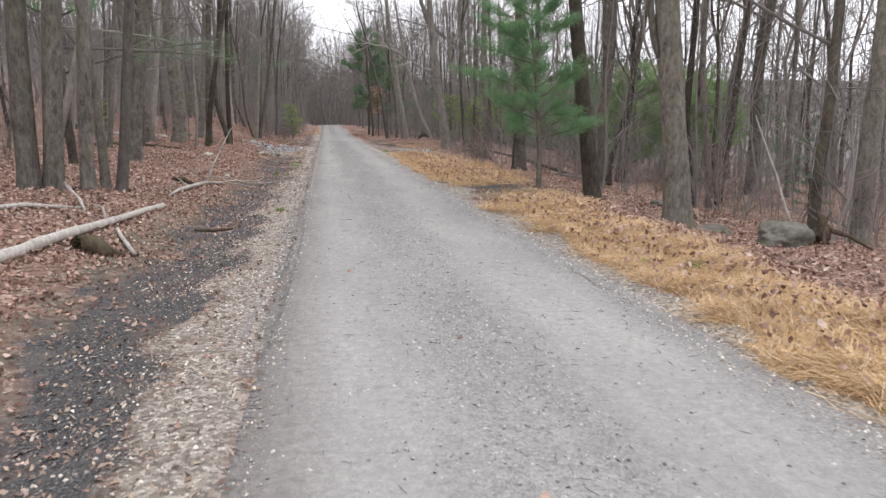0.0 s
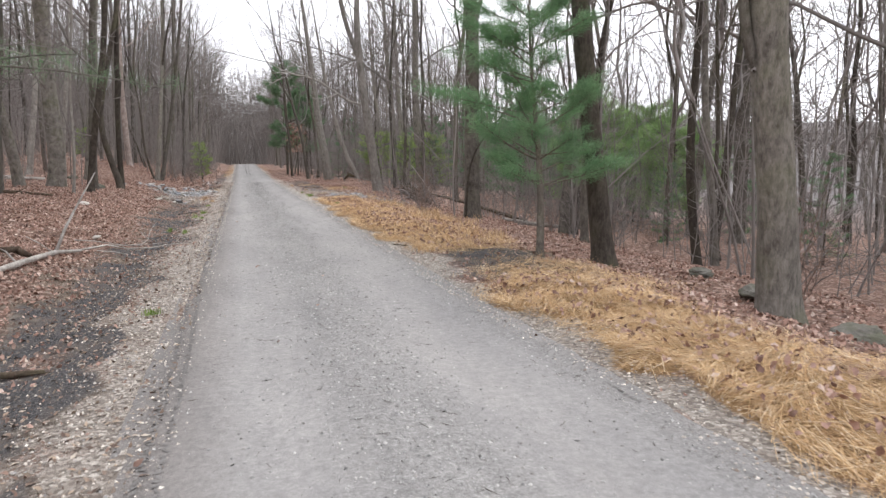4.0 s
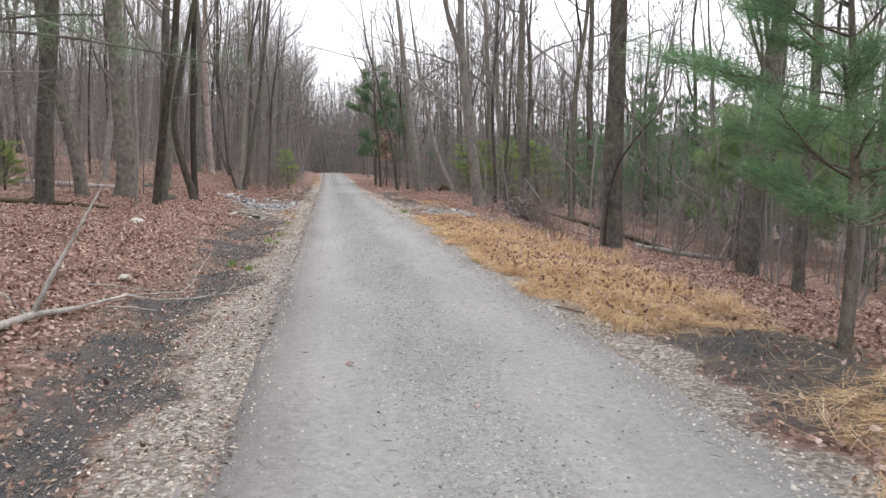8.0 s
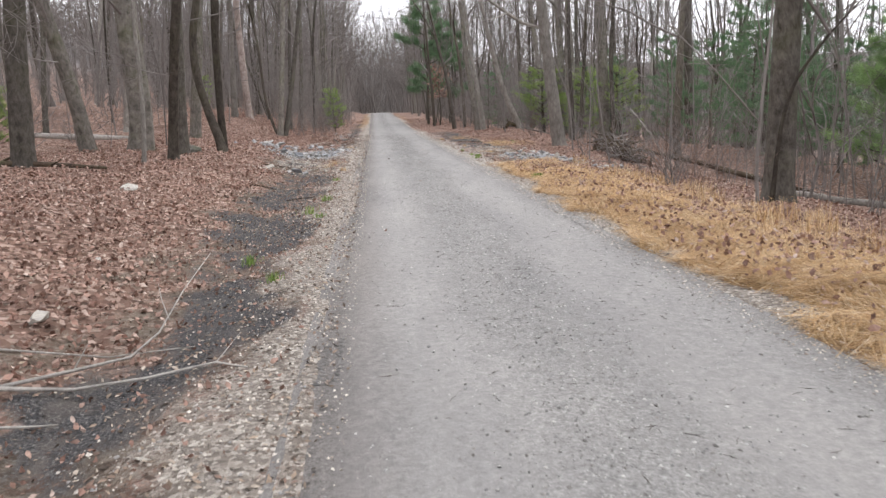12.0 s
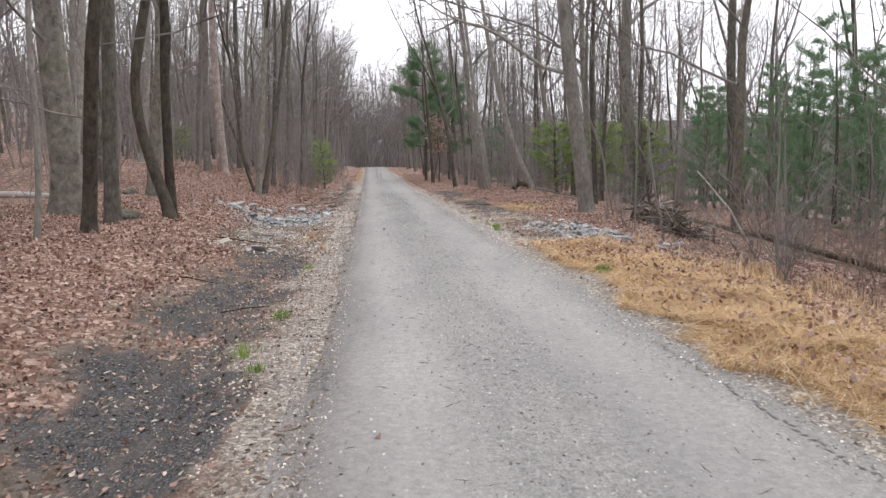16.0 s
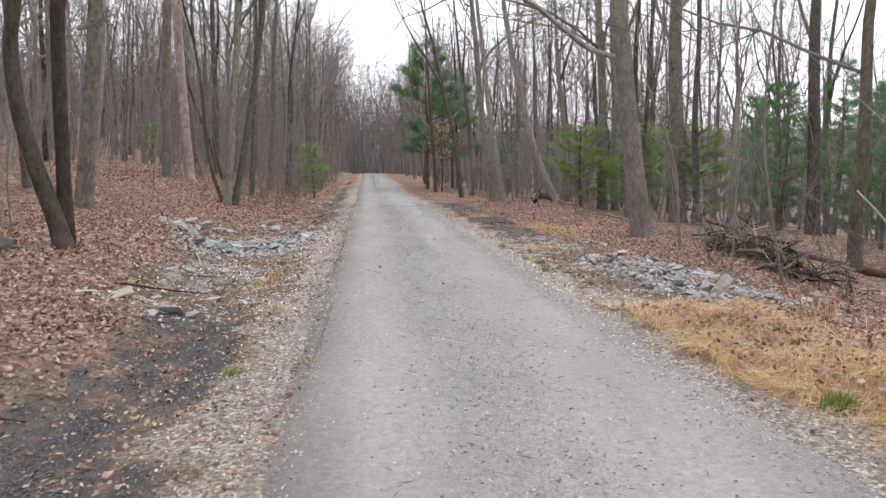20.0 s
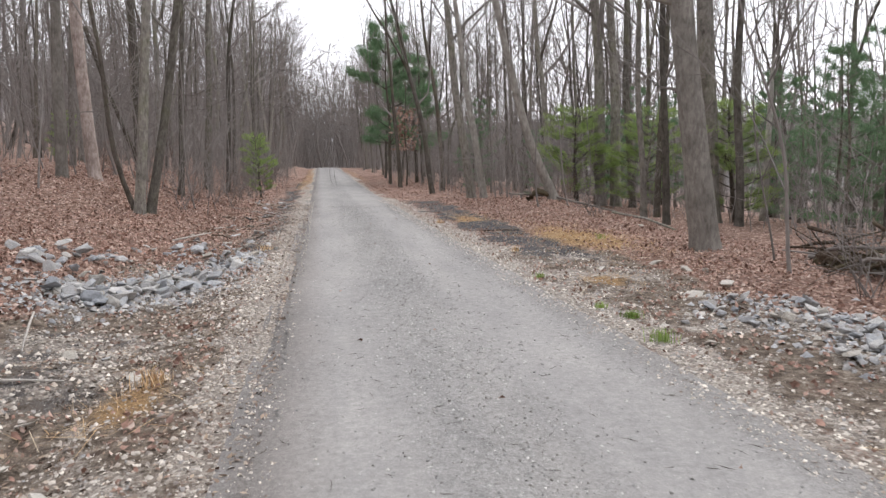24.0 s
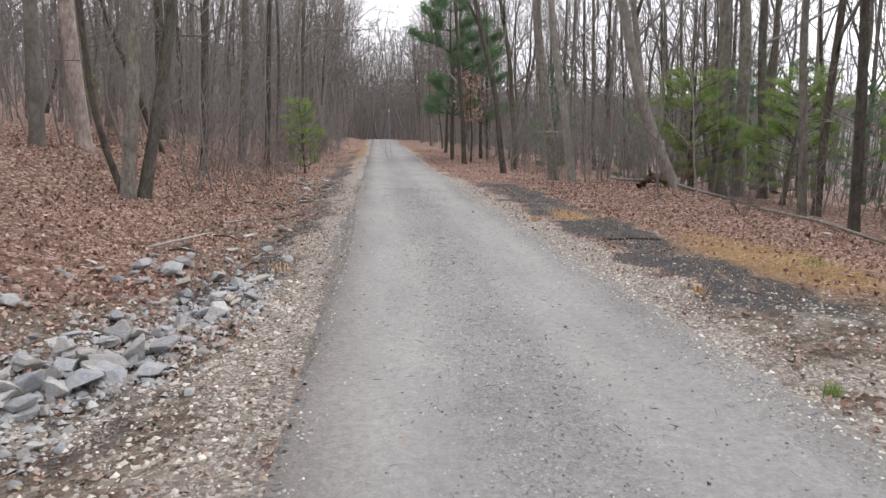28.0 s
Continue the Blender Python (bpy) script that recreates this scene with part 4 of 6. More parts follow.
stock.add("tall_pine", pine_template("tall_pine", "tall dark green pine at the road bend", 11.0, 3.3, 2.8, 304, NEEDLES_DARK, 18, size=0.2, group="tall pines", gaps=0.25, per=60, gap=0.75, profile=0.5, fluff=0.05), 11.0, 0.24)
stock.add("hemlock", pine_template("hemlock", "dark green hemlock in the low wood", 7.5, 2.2, 0.6, 305, NEEDLES_DARK, 10, 0.1, size=0.2, group="tall pines", gaps=0.2, per=22, gap=0.5), 7.5, 0.18)
random.seed(33)
stock.place("pine", 4.65, 15.45, 0.105, 4.15, 0.01, turn=40)
stock.place("bush_pine", 14.6, 33.9, 0.2, 5.1, 0.02, turn=10)
stock.place("bush_pine", 19.5, 36.5, 0.16, 4.4)
stock.place("bush_pine", 17.0, 31.0, 0.13, 3.4)
stock.place("small_pine", -2.75, 65.2, 0.06, 3.0)
stock.place("small_pine", -10.5, 36.0, 0.04, 1.5)
stock.place("small_pine", -11.5, 66.0, 0.04, 2.0)
stock.place("small_pine", 10.2, 58.4, 0.10, 3.4, label="young bright pine behind two dark stems")
stock.place("small_pine", 11.6, 55.5, 0.085, 3.3)
stock.place("small_pine", 12.3, 50.5, 0.08, 3.2)
stock.place("tall_pine", 4.9, 82.0, 0.26, 11.0)
stock.place("tall_pine", 7.4, 86.5, 0.24, 9.5)
for x, y, h in ((14.5, 41.0, 6.5), (17.0, 46.5, 7.5), (20.0, 54.0, 8.5), (15.5, 52.0, 5.5), (18.0, 40.0, 6.5), (22.0, 49.0, 8.5), (25.0, 58.0, 9.0), (16.5, 67.0, 7.0), (13.5, 25.5, 3.2), (15.0, 20.5, 3.4), (20.0, 22.0, 4.2), (14.2, 39.0, 4.2), (21.0, 42.0, 6), (13.5, 55.0, 4.0), (9.0, 73.0, 5.0), (11.0, 80.0, 7.0), (15.5, 44.0, 5.5), (18.5, 50.0, 6.5), (22.0, 57.0, 7.5), (16.0, 62.0, 6), (19.5, 37.0, 5.5), (26.0, 66.0, 8), (24.0, 46.0, 6.5), (17.5, 27.0, 4.5), (12.6, 41.5, 5.0), (13.2, 47.0, 5.5), (14.8, 49.5, 6.0), (16.8, 43.0, 7.0), (19.0, 45.5, 7.5), (20.5, 48.5, 6.5), (15.2, 37.5, 5.0), (23.0, 53.0, 7.5), (12.8, 60.5, 5.0), (14.2, 64.0, 5.5), (10.8, 66.0, 4.0), (18.5, 58.0, 7.0), (21.5, 62.0, 8.0), (17.5, 34.5, 4.5)):
    stock.place("hemlock", x, y, h * 0.024, h)

bough_pine = pine_template("pine", "slender sparse pine with long low boughs over the leaves", 9.5, 2.0, 3.6, 306, NEEDLES, 9, size=0.13, group="tall pines", gaps=0.5, per=30, gap=0.6)
bough_pine.matrix_basis = Matrix.Translation((-6.3, 19.6, ground_z(-6.3, 19.6) - 0.04))
rb = random.Random(61)
for z, way, length in ((2.3, (1.0, 0.05, 0.42), 3.7), (2.9, (1.0, -0.1, 0.06), 5.0), (3.4, (1.0, 0.15, 0.0), 3.6)):
    p, d = Vector((0, 0, z)), Vector(way).normalized()
    pts = [p.copy()]
    for i in range(9):
        d = (d + Vector((0, rb.uniform(-0.1, 0.1), -0.035 + rb.uniform(-0.05, 0.05)))).normalized()
        p = p + d * length / 9
        pts.append(p.copy())
    v, f = [], []
    tube(v, f, pts, [0.028 * (1 - 0.75 * i / 9) + 0.004 for i in range(10)], 6)
    ends = []
    for i in range(3, 10):
        for sgn in (-1, 1):
            e = pts[i] + Vector((rb.uniform(0.1, 0.35), sgn * rb.uniform(0.15, 0.5), rb.uniform(-0.12, 0.12)))
            tube(v, f, [pts[i], e], [0.006, 0.003], 4, cap=False)
            ends.append(e)
    bough = part("bough", mesh_of("bough", v, f, BARK_PALE), bough_pine, "long bare grey bough")
    g = np.random.default_rng(int(z * 100))
    P = np.repeat(np.array(ends), 90, 0) + g.normal(0, 0.09, (90 * len(ends), 3))
    o = g.normal(0, 1, P.shape)
    side = np.cross(o, g.normal(0, 1, P.shape))
    side *= 0.0022 / np.linalg.norm(side, axis=1)[:, None]
    V = np.stack([P + side, P - side, P + o * 0.055], 1).reshape(-1, 3)
    part("needle_tufts", mesh_of_arrays("needle_tufts", V, np.arange(len(V)).reshape(-1, 3), NEEDLES), bough, "thin green needle tufts")

oak = custom_tree("oak_sapling", "young oak with brown leaves still clinging", BARK_DARK,
                  [[(-0.1, 0, 0, 0.05), (1.5, 0.1, 0, 0.045), (3.5, -0.1, 0, 0.035), (6.5, 0.1, 0.1, 0.012)]], 5.7, 79.0,
                  [((0, 0, 2.4), (0.8, 0.3, 0.5), 1.2, 0.02), ((0, 0, 3.0), (-0.8, -0.3, 0.4), 1.2, 0.02), ((0, 0, 3.6), (0.5, -0.7, 0.5), 1.0, 0.018)])
g = np.random.default_rng(62)
P = np.stack([g.normal(0, 0.5, 420), g.normal(0, 0.5, 420), g.uniform(2.4, 5.2, 420)], 1)
a, b = g.normal(0, 0.06, (2, 420, 3))
V = np.stack([P + a, P + b, P - a, P - b], 1).reshape(-1, 3)
q = np.arange(420)[:, None] * 4
part("foliage", mesh_of_arrays("foliage", V, np.concatenate([q + [0, 1, 2], q + [0, 2, 3]]), LEAF), oak, "clinging dry brown leaves")

custom_tree("sapling", "thin bare sapling leaning strongly toward the road", TWIG,
            [[(-0.1, 0, 0, 0.024), (1.0, -0.3, 0, 0.021), (2.6, -0.95, 0.1, 0.017), (4.4, -1.75, 0.1, 0.013), (6.5, -2.3, 0.2, 0.008)]], 8.56, 15.52)
custom_tree("sapling", "thin bare sapling bent across its neighbour", TWIG,
            [[(-0.1, 0, 0, 0.02), (1.0, -0.5, 0, 0.018), (2.4, -1.2, 0.1, 0.015), (4.2, -1.9, 0.1, 0.011), (6.0, -2.2, 0.2, 0.008)]], 9.3, 15.9)

# ---------------------------------------------------------------- the woods behind
random.seed(5)
spots = []


def free(x, y, gap):
    if any((x - a) ** 2 + (y - b) ** 2 < gap * gap for a, b in spots):
        return False
    spots.append((x, y))
    return True


count = 0
while count < 112:
    x, y = -random.uniform(7.6, 30) , random.uniform(8, 120)
    if random.random() < 0.35:
        x = -random.uniform(7.4, 13)
    if -9.6 < x and 12 < y < 62 and random.random() < 0.5:
        continue
    if free(x, y, 1.5):
        d = random.choice((0.09, 0.11, 0.13, 0.16, 0.2, 0.24, 0.32))
        hero(x, y, d, random.gauss(0.03, 0.07), random.choice(("tree", "tree", "tree", "dark", "dark", "pale")), lean_y=random.gauss(0, 0.05))
        count += 1
count = 0
while count < 108:
    x, y = random.uniform(10.5, 40), random.uniform(6, 120)
    if y > 72 and random.random() < 0.5:
        x = random.uniform(5.5, 12)
    if x < 19 and 6 < y < 62 and random.random() < 0.9:
        continue
    if free(x, y, 1.6):
        d = random.choice((0.09, 0.11, 0.14, 0.18, 0.22, 0.28))
        hero(x, y, d, random.gauss(-0.02, 0.05), random.choice(("tree", "tree", "dark")), lean_y=random.gauss(0, 0.03))
        count += 1
count = 0
while count < 26:
    y = random.uniform(66, 150)
    x = -random.uniform(4.4, 9.0)
    if free(x, y, 1.7):
        hero(x, y, random.choice((0.12, 0.18, 0.24, 0.3)), random.gauss(0.02, 0.05), random.choice(("tree", "tree", "spread")))
        count += 1
count = 0
while count < 22:
    x, y = random.uniform(5.6, 12), random.uniform(92, 150)
    if free(x, y, 1.7):
        hero(x, y, random.choice((0.12, 0.18, 0.24, 0.3)), random.gauss(-0.05, 0.05), random.choice(("tree", "spread")))
        count += 1
count = 0
while count < 28:
    x, y = random.uniform(11, 25), random.uniform(60, 92)
    if free(x, y, 1.5):
        hero(x, y, random.choice((0.16, 0.22, 0.3, 0.38)), random.gauss(-0.03, 0.05), random.choice(("tree", "dark", "dark")), lean_y=random.gauss(0, 0.03))
        count += 1
count = 0
while count < 90:
    left = random.random() < 0.45
    x = -random.uniform(4.3, 14) if left else random.uniform(6.6, 16)
    y = random.uniform(9, 85)
    if left and -6.5 < x and y < 44:
        continue
    if free(x, y, 0.8):
        stock.place("sapling", x, y, random.uniform(0.03, 0.075), random.uniform(3.5, 8), random.gauss(0.04 if left else -0.03, 0.09))
        count += 1


def slim_tree(seed, h, r, limbs, twigs, low=0.3, reach=0.2, crook=0.3, fine=0.008):
    """A slim bare tree for the deep wood: trunk, limbs and a haze of fine twigs, as arrays."""
    rnd = random.Random(seed)
    random.seed(seed)
    v, f = [], []
    fa, fb = rnd.uniform(0.3, 0.6), rnd.uniform(0.9, 1.4)
    path = [Vector((crook * (math.sin(seed + z * fa) + 0.3 * math.sin(seed * 3 + z * fb)), crook * (math.cos(seed * 2 + z * fa) + 0.3 * math.sin(seed * 5 + z * fb)), z)) for z in np.linspace(-0.4, h, 10)]
    tube(v, f, path, [r * (1 - 0.88 * max(p.z, 0) / h) + 0.005 for p in path], 5, cap=False)

    def sliver(p, e, w):
        q = (e - p).orthogonal().normalized()
        q.rotate(Matrix.Rotation(rnd.uniform(0, 3.14), 3, (e - p).normalized()))
        k = len(v)
        v.extend([p - q * w, p + q * w, e])
        f.append((k, k + 1, k + 2))
    for j in range(limbs):
        u = low + (0.97 - low) * (j + rnd.random()) / limbs
        p = along(path, h * u)
        w = rnd.uniform(0, 6.28)
        L = h * (0.32 * (1 - u) + reach * rnd.uniform(0.4, 1))
        d = Vector((math.cos(w), math.sin(w), rnd.uniform(0.2, 1.5))).normalized()
        m = p + d * L * 0.5
        d = (d + Vector((rnd.uniform(-0.35, 0.35), rnd.uniform(-0.35, 0.35), 0.35))).normalized()
        e = m + d * L * 0.5
        tube(v, f, [p, m, e], [r * 0.42 * (1 - u) + 0.008, r * 0.25 * (1 - u) + 0.006, 0.003], 3, cap=False)
        for q in range(twigs):
            s = p.lerp(m, rnd.uniform(0.3, 1)) if q % 3 == 0 else m.lerp(e, rnd.random())
            o = Vector((rnd.uniform(-1, 1), rnd.uniform(-1, 1), rnd.uniform(-0.3, 1.1))).normalized()
            end = s + (o + d * 0.7).normalized() * L * rnd.uniform(0.2, 0.5)
            sliver(s, end, fine)
            mid = s.lerp(end, 0.5)
            o = Vector((rnd.uniform(-1, 1), rnd.uniform(-1, 1), rnd.uniform(-0.2, 1))).normalized()
            sliver(mid, mid + o * L * 0.2, fine * 0.75)
    tri = []
    for q in f:
        tri.append(q[:3])
        if len(q) == 4:
            tri.append((q[0], q[2], q[3]))
    return np.array([tuple(p) for p in v]), np.array(tri)


def planted(shapes, rows, seed):
    """Many copies of the slim trees, turned, leant and scaled, as one pair of arrays: rows of (x, y, width, height scale)."""
    g = np.random.default_rng(seed)
    V, T, base = [], [], 0
    for x, y, s, sz in rows:
        v, t = shapes[g.integers(len(shapes))]
        a = g.uniform(0, 6.28)
        c, d = math.cos(a) * s, math.sin(a) * s
        lx, ly = g.normal(0, 0.05, 2)
        V.append(np.stack([v[:, 0] * c - v[:, 1] * d + v[:, 2] * lx + x, v[:, 0] * d + v[:, 1] * c + v[:, 2] * ly + y, v[:, 2] * sz + ground_z(x, y)], 1))
        T.append(t + base)
        base += len(v)
    return np.concatenate(V), np.concatenate(T)


def far_trees():
    """The deep wood: too far and too many to count, one mesh of slim bare trees."""
    shapes = [slim_tree(700 + k, 15.0, (0.13, 0.08, 0.105, 0.06)[k % 4], 12, 8, 0.16 + 0.05 * (k % 3), 0.2, 0.42) for k in range(12)]
    g = np.random.default_rng(11)
    rows = []
    while len(rows) < 1000:
        pick = g.random()
        if pick < 0.36:
            x, y = -12 - 48 * g.random() ** 1.3, g.uniform(4, 170)
            if x > -16 and y < 50:
                continue
        elif pick < 0.60:
            x, y = 18 + 57 * g.random(), g.uniform(0, 180)
        elif pick < 0.95:
            x, y = g.uniform(-34, 40), 100 + 120 * g.random() ** 0.7
            if g.random() < 0.3:
                x, y = g.uniform(-16, 18), g.uniform(150, 210)
            if -4.0 < x - 1 < 4.0 and y < 163:
                continue
        else:
            x, y = g.uniform(-40, 40), g.uniform(-45, -6)
            if abs(x - 1) < 4:
                continue
        rows.append((x, y, g.uniform(0.6, 1.3), g.uniform(0.75, 1.25) * (1.2 if y > 120 else 1.0)))
    near = planted(shapes, rows, 15)
    # the wood that closes the end of the road
    shapes = [slim_tree(720 + k, 19.0, 0.15, 12, 10, 0.24, 0.16, 0.5, 0.016) for k in range(6)]
    rows = []
    while len(rows) < 150:
        x, y = g.normal(1, 15), 122 + 90 * g.random()
        if -4.5 < x - 1 < 4.5 and y < 160:
            continue
        rows.append((x, y, g.uniform(0.8, 1.4), g.uniform(0.85, 1.3)))
    end = planted(shapes, rows, 17)
    return np.concatenate([near[0], end[0]]), np.concatenate([near[1], end[1] + len(near[0])])


def brushwood():
    """Undergrowth between the trunks: whippy saplings and low stems with fine twigs."""
    shapes = [slim_tree(760 + k, 5.0, 0.018, 9, 5, 0.12, 0.26, 0.35) for k in range(2)] + [slim_tree(770 + k, 2.2, 0.009, 8, 5, 0.05, 0.45, 0.3, 0.005) for k in range(5)]
    g = np.random.default_rng(12)
    rows = []
    while len(rows) < 1200:
        pick = g.random()
        if pick < 0.34:
            x, y = -7.5 - 34 * g.random() ** 1.3, g.uniform(10, 140)
        elif pick < 0.66:
            x, y = 10 + 42 * g.random() ** 1.4, g.uniform(6, 140)
        elif pick < 0.76:
            left = g.random() < 0.5
            x, y = (-g.uniform(3.2, 9), g.uniform(52, 125)) if left else (g.uniform(6.0, 13), g.uniform(56, 125))
        else:
            x, y = g.uniform(-24, 26), g.uniform(84, 200)
            if -3.0 < x < 5.0 and y < 163:
                continue
        s = g.uniform(0.6, 1.4)
        rows.append((x, y, s, s * g.uniform(0.8, 1.2)))
    for k in range(260):
        s = g.uniform(0.5, 1.0)
        rows.append((9.5 + 11 * g.random(), g.uniform(34, 82), s, s))
    # thickets beside the road further on
    for k in range(190):
        s = g.uniform(0.5, 1.1)
        rows.append((-2.9 - 5.5 * g.random() ** 1.3, g.uniform(52, 96), s, s))
    for k in range(130):
        s = g.uniform(0.5, 1.1)
        rows.append((6.2 + 5 * g.random() ** 1.2, g.uniform(57, 100), s, s))
    for k in range(160):
        s = g.uniform(0.5, 1.0)
        rows.append((8.5 + 9 * g.random(), g.uniform(11, 36), s, s))
    for k in range(150):
        s = g.uniform(0.7, 1.5)
        rows.append((-8 - 16 * g.random(), g.uniform(46, 84), s, s))
    for k in range(70):
        s = g.uniform(0.4, 0.9)
        rows.append((-2.1 - 3 * g.random(), g.uniform(66, 112), s, s))
    # low growth that hides the road's far end
    for k in range(170):
        s = g.uniform(1.2, 2.4)
        rows.append((g.uniform(-8, 10), g.uniform(164, 192), s, s))
    return planted(shapes, rows, 16)


def hill_trees():
    """Woods on the far slopes, seen only as a fuzz of stems and crowns."""
    g = np.random.default_rng(13)
    V = []
    n = 11000
    side = g.random(n)
    x = np.where(side < 0.42, -55 - 330 * g.random(n) ** 1.4, np.where(side < 0.84, 55 + 520 * g.random(n) ** 1.4, g.uniform(-90, 90, n)))
    y = np.where(side < 0.84, g.uniform(-60, 700, n), 190 + 170 * g.random(n))
    z = land(x, y)
    for k in range(n):
        h = g.uniform(9, 17)
        b = np.array([x[k], y[k], z[k] - 0.5])
        far = 0.5 + math.hypot(x[k], y[k]) / 220
        t = g.uniform(0, 6.28)
        s = np.array([math.cos(t), math.sin(t), 0]) * 0.16
        V += [b - s, b + s, b + np.array([g.normal(0, 0.5), g.normal(0, 0.5), h])]
        for j in range(9):
            u = g.uniform(0.3, 0.95)
            p = b + np.array([0, 0, h * u])
            a = g.uniform(0, 6.28)
            o = np.array([math.cos(a), math.sin(a), 0])
            q = np.array([-o[1], o[0], 0]) * 0.12 * far
            e = p + o * g.uniform(0.8, 3.0) + np.array([0, 0, g.uniform(1.2, 4.0) * (1.15 - u)])
            V += [p - q, p + q, e]
    return np.array(V), np.arange(len(V)).reshape(-1, 3)


thing("hill_woods", "hazy grey bare woods on distant slopes", "woods", kind="stuff", me=mesh_of_arrays("hill_woods", *hill_trees(), TWIG))
thing("undergrowth", "bare grey-brown undergrowth of thin stems", "undergrowth", kind="stuff", me=mesh_of_arrays("undergrowth", *brushwood(), TWIG))
thing("far_woods", "deep bare grey-brown woods with fine twigs", "woods", kind="stuff", me=mesh_of_arrays("far_woods", *far_trees(), TWIG))


# ---------------------------------------------------------------- bare shrubs
def shrub_template(seed, twig, height=1.5):
    rnd = random.Random(seed)
    random.seed(seed)
    root = thing("bare_shrub", "leafless tangled shrub with thin stems", "shrub", "bare shrubs")
    for j in range(8):
        v, f = [], []
        w = rnd.uniform(0, 6.28)
        shoot(v, f, (rnd.uniform(-0.15, 0.15), rnd.uniform(-0.15, 0.15), -0.05), (math.cos(w) * 0.5, math.sin(w) * 0.5, 1), height * rnd.uniform(0.5, 1.1), 0.009, 2 if j < 5 else 1, rnd, 0.1)
        part("stem", mesh_of("stem", v, f, twig), root)
    return root


for k in range(3):
    stock.add("shrub", shrub_template(400 + k, TWIG if k else TWIG_RED), 1.5, 1.0)
random.seed(44)
for x, y, h in ((5.8, 27.4, 1.4), (6.4, 30.2, 1.9), (7.0, 32.5, 1.7)):
    stock.place("shrub", x, y, h * 0.6, h)
count = 0
while count < 62:
    pick = random.random()
    if pick < 0.40:
        x, y = -random.uniform(2.9, 7.5), random.uniform(51, 82)
    elif pick < 0.52:
        x, y = -random.uniform(6, 11), random.uniform(18, 50)
    elif pick < 0.64:
        x, y = random.uniform(6.5, 9.5), random.uniform(22, 42)
    else:
        x, y = random.uniform(6.8, 11), random.uniform(9, 60)
    if free(x, y, 0.45):
        h = random.uniform(0.8, 1.9)
        stock.place("shrub", x, y, h * 0.6, h)
        count += 1


# ---------------------------------------------------------------- fallen wood
def fallen(name, label, category, mat, points, radii, twigs=(), sides=10, rest=True):
    """Wood lying on the ground: points (x, y, height over the ground) of its axis."""
    random.seed(int(points[0][0] * 97 + points[0][1] * 31))
    rnd = random.Random(int(points[0][1] * 55))
    path = [Vector((x, y, ground_z(x, y) + h)) for x, y, h in points]
    fine, rr = [], []
    for k in range(len(path) - 1):
        for u in (0, 0.33, 0.66):
            p = path[k].lerp(path[k + 1], u)
            p += Vector((rnd.uniform(-1, 1), rnd.uniform(-1, 1), rnd.uniform(-0.3, 0.3))) * radii[k] * 0.35
            fine.append(p)
            rr.append((radii[k] + (radii[k + 1] - radii[k]) * u) * rnd.uniform(0.93, 1.07))
    fine.append(path[-1])
    rr.append(radii[-1])
    root = thing(name, label, category, "fallen wood")
    root.location = fine[0]
    v, f = [], []
    tube(v, f, [p - fine[0] for p in fine], rr, sides, rough=0.1)
    part("stem", mesh_of("stem", v, f, mat), root)
    for tw in twigs:
        p = [Vector((x, y, ground_z(x, y) + h)) - fine[0] for x, y, h in tw[0]]
        v, f = [], []
        tube(v, f, p, [tw[1] * (1 - 0.7 * i / (len(p) - 1)) for i in range(len(p))], 6)
        part("branch", mesh_of("branch", v, f, mat), root)
    return root


fallen("fallen_log", "long bleached barkless log on brown leaves", "log", DRIFT, [(-3.22, 6.5, 0.05), (-3.18, 7.6, 0.05), (-3.13, 8.9, 0.05), (-3.0, 10.4, 0.07), (-2.76, 12.8, 0.07)], [0.066, 0.068, 0.064, 0.056, 0.045],
       [([(-3.06, 10.62, 0.1), (-3.26, 11.22, 0.12), (-3.56, 11.72, 0.08)], 0.022)])
fallen("fallen_branch", "pale forked branch with one prong upright beside the dirt", "branch", DRIFT, [(-2.98, 14.4, 0.03), (-2.95, 15.1, 0.05), (-2.86, 15.7, 0.08), (-2.84, 16.6, 0.07), (-2.72, 17.3, 0.08), (-2.5, 18.0, 0.06)], [0.018, 0.03, 0.042, 0.04, 0.038, 0.022],
       [([(-2.72, 17.3, 0.08), (-2.62, 17.55, 0.45), (-2.42, 17.72, 0.92), (-2.16, 17.7, 1.42)], 0.034),
        ([(-2.55, 17.9, 0.05), (-2.24, 18.79, 0.06), (-1.91, 18.96, 0.05), (-1.55, 19.14, 0.05), (-1.15, 19.22, 0.03), (-0.93, 19.05, 0.02)], 0.017),
        ([(-2.26, 18.8, 0.06), (-2.0, 19.18, 0.07), (-1.75, 19.46, 0.08), (-1.67, 19.85, 0.12), (-1.74, 20.8, 0.2), (-1.7, 21.7, 0.34)], 0.013),
        ([(-1.70, 20.2, 0.14), (-1.86, 20.6, 0.2), (-1.95, 20.85, 0.26)], 0.006),
        ([(-2.85, 19.3, 0.04), (-2.58, 19.49, 0.05), (-1.94, 19.6, 0.06), (-1.37, 19.6, 0.04)], 0.012),
        ([(-2.0, 19.2, 0.07), (-1.98, 19.4, 0.18)], 0.006), ([(-1.15, 19.22, 0.03), (-1.05, 19.55, 0.1)], 0.005),
        ([(-2.75, 17.2, 0.1), (-3.0, 17.5, 0.16), (-3.2, 17.6, 0.22)], 0.02), ([(-2.86, 15.8, 0.08), (-3.1, 16.2, 0.14), (-3.3, 16.25, 0.2)], 0.018)])
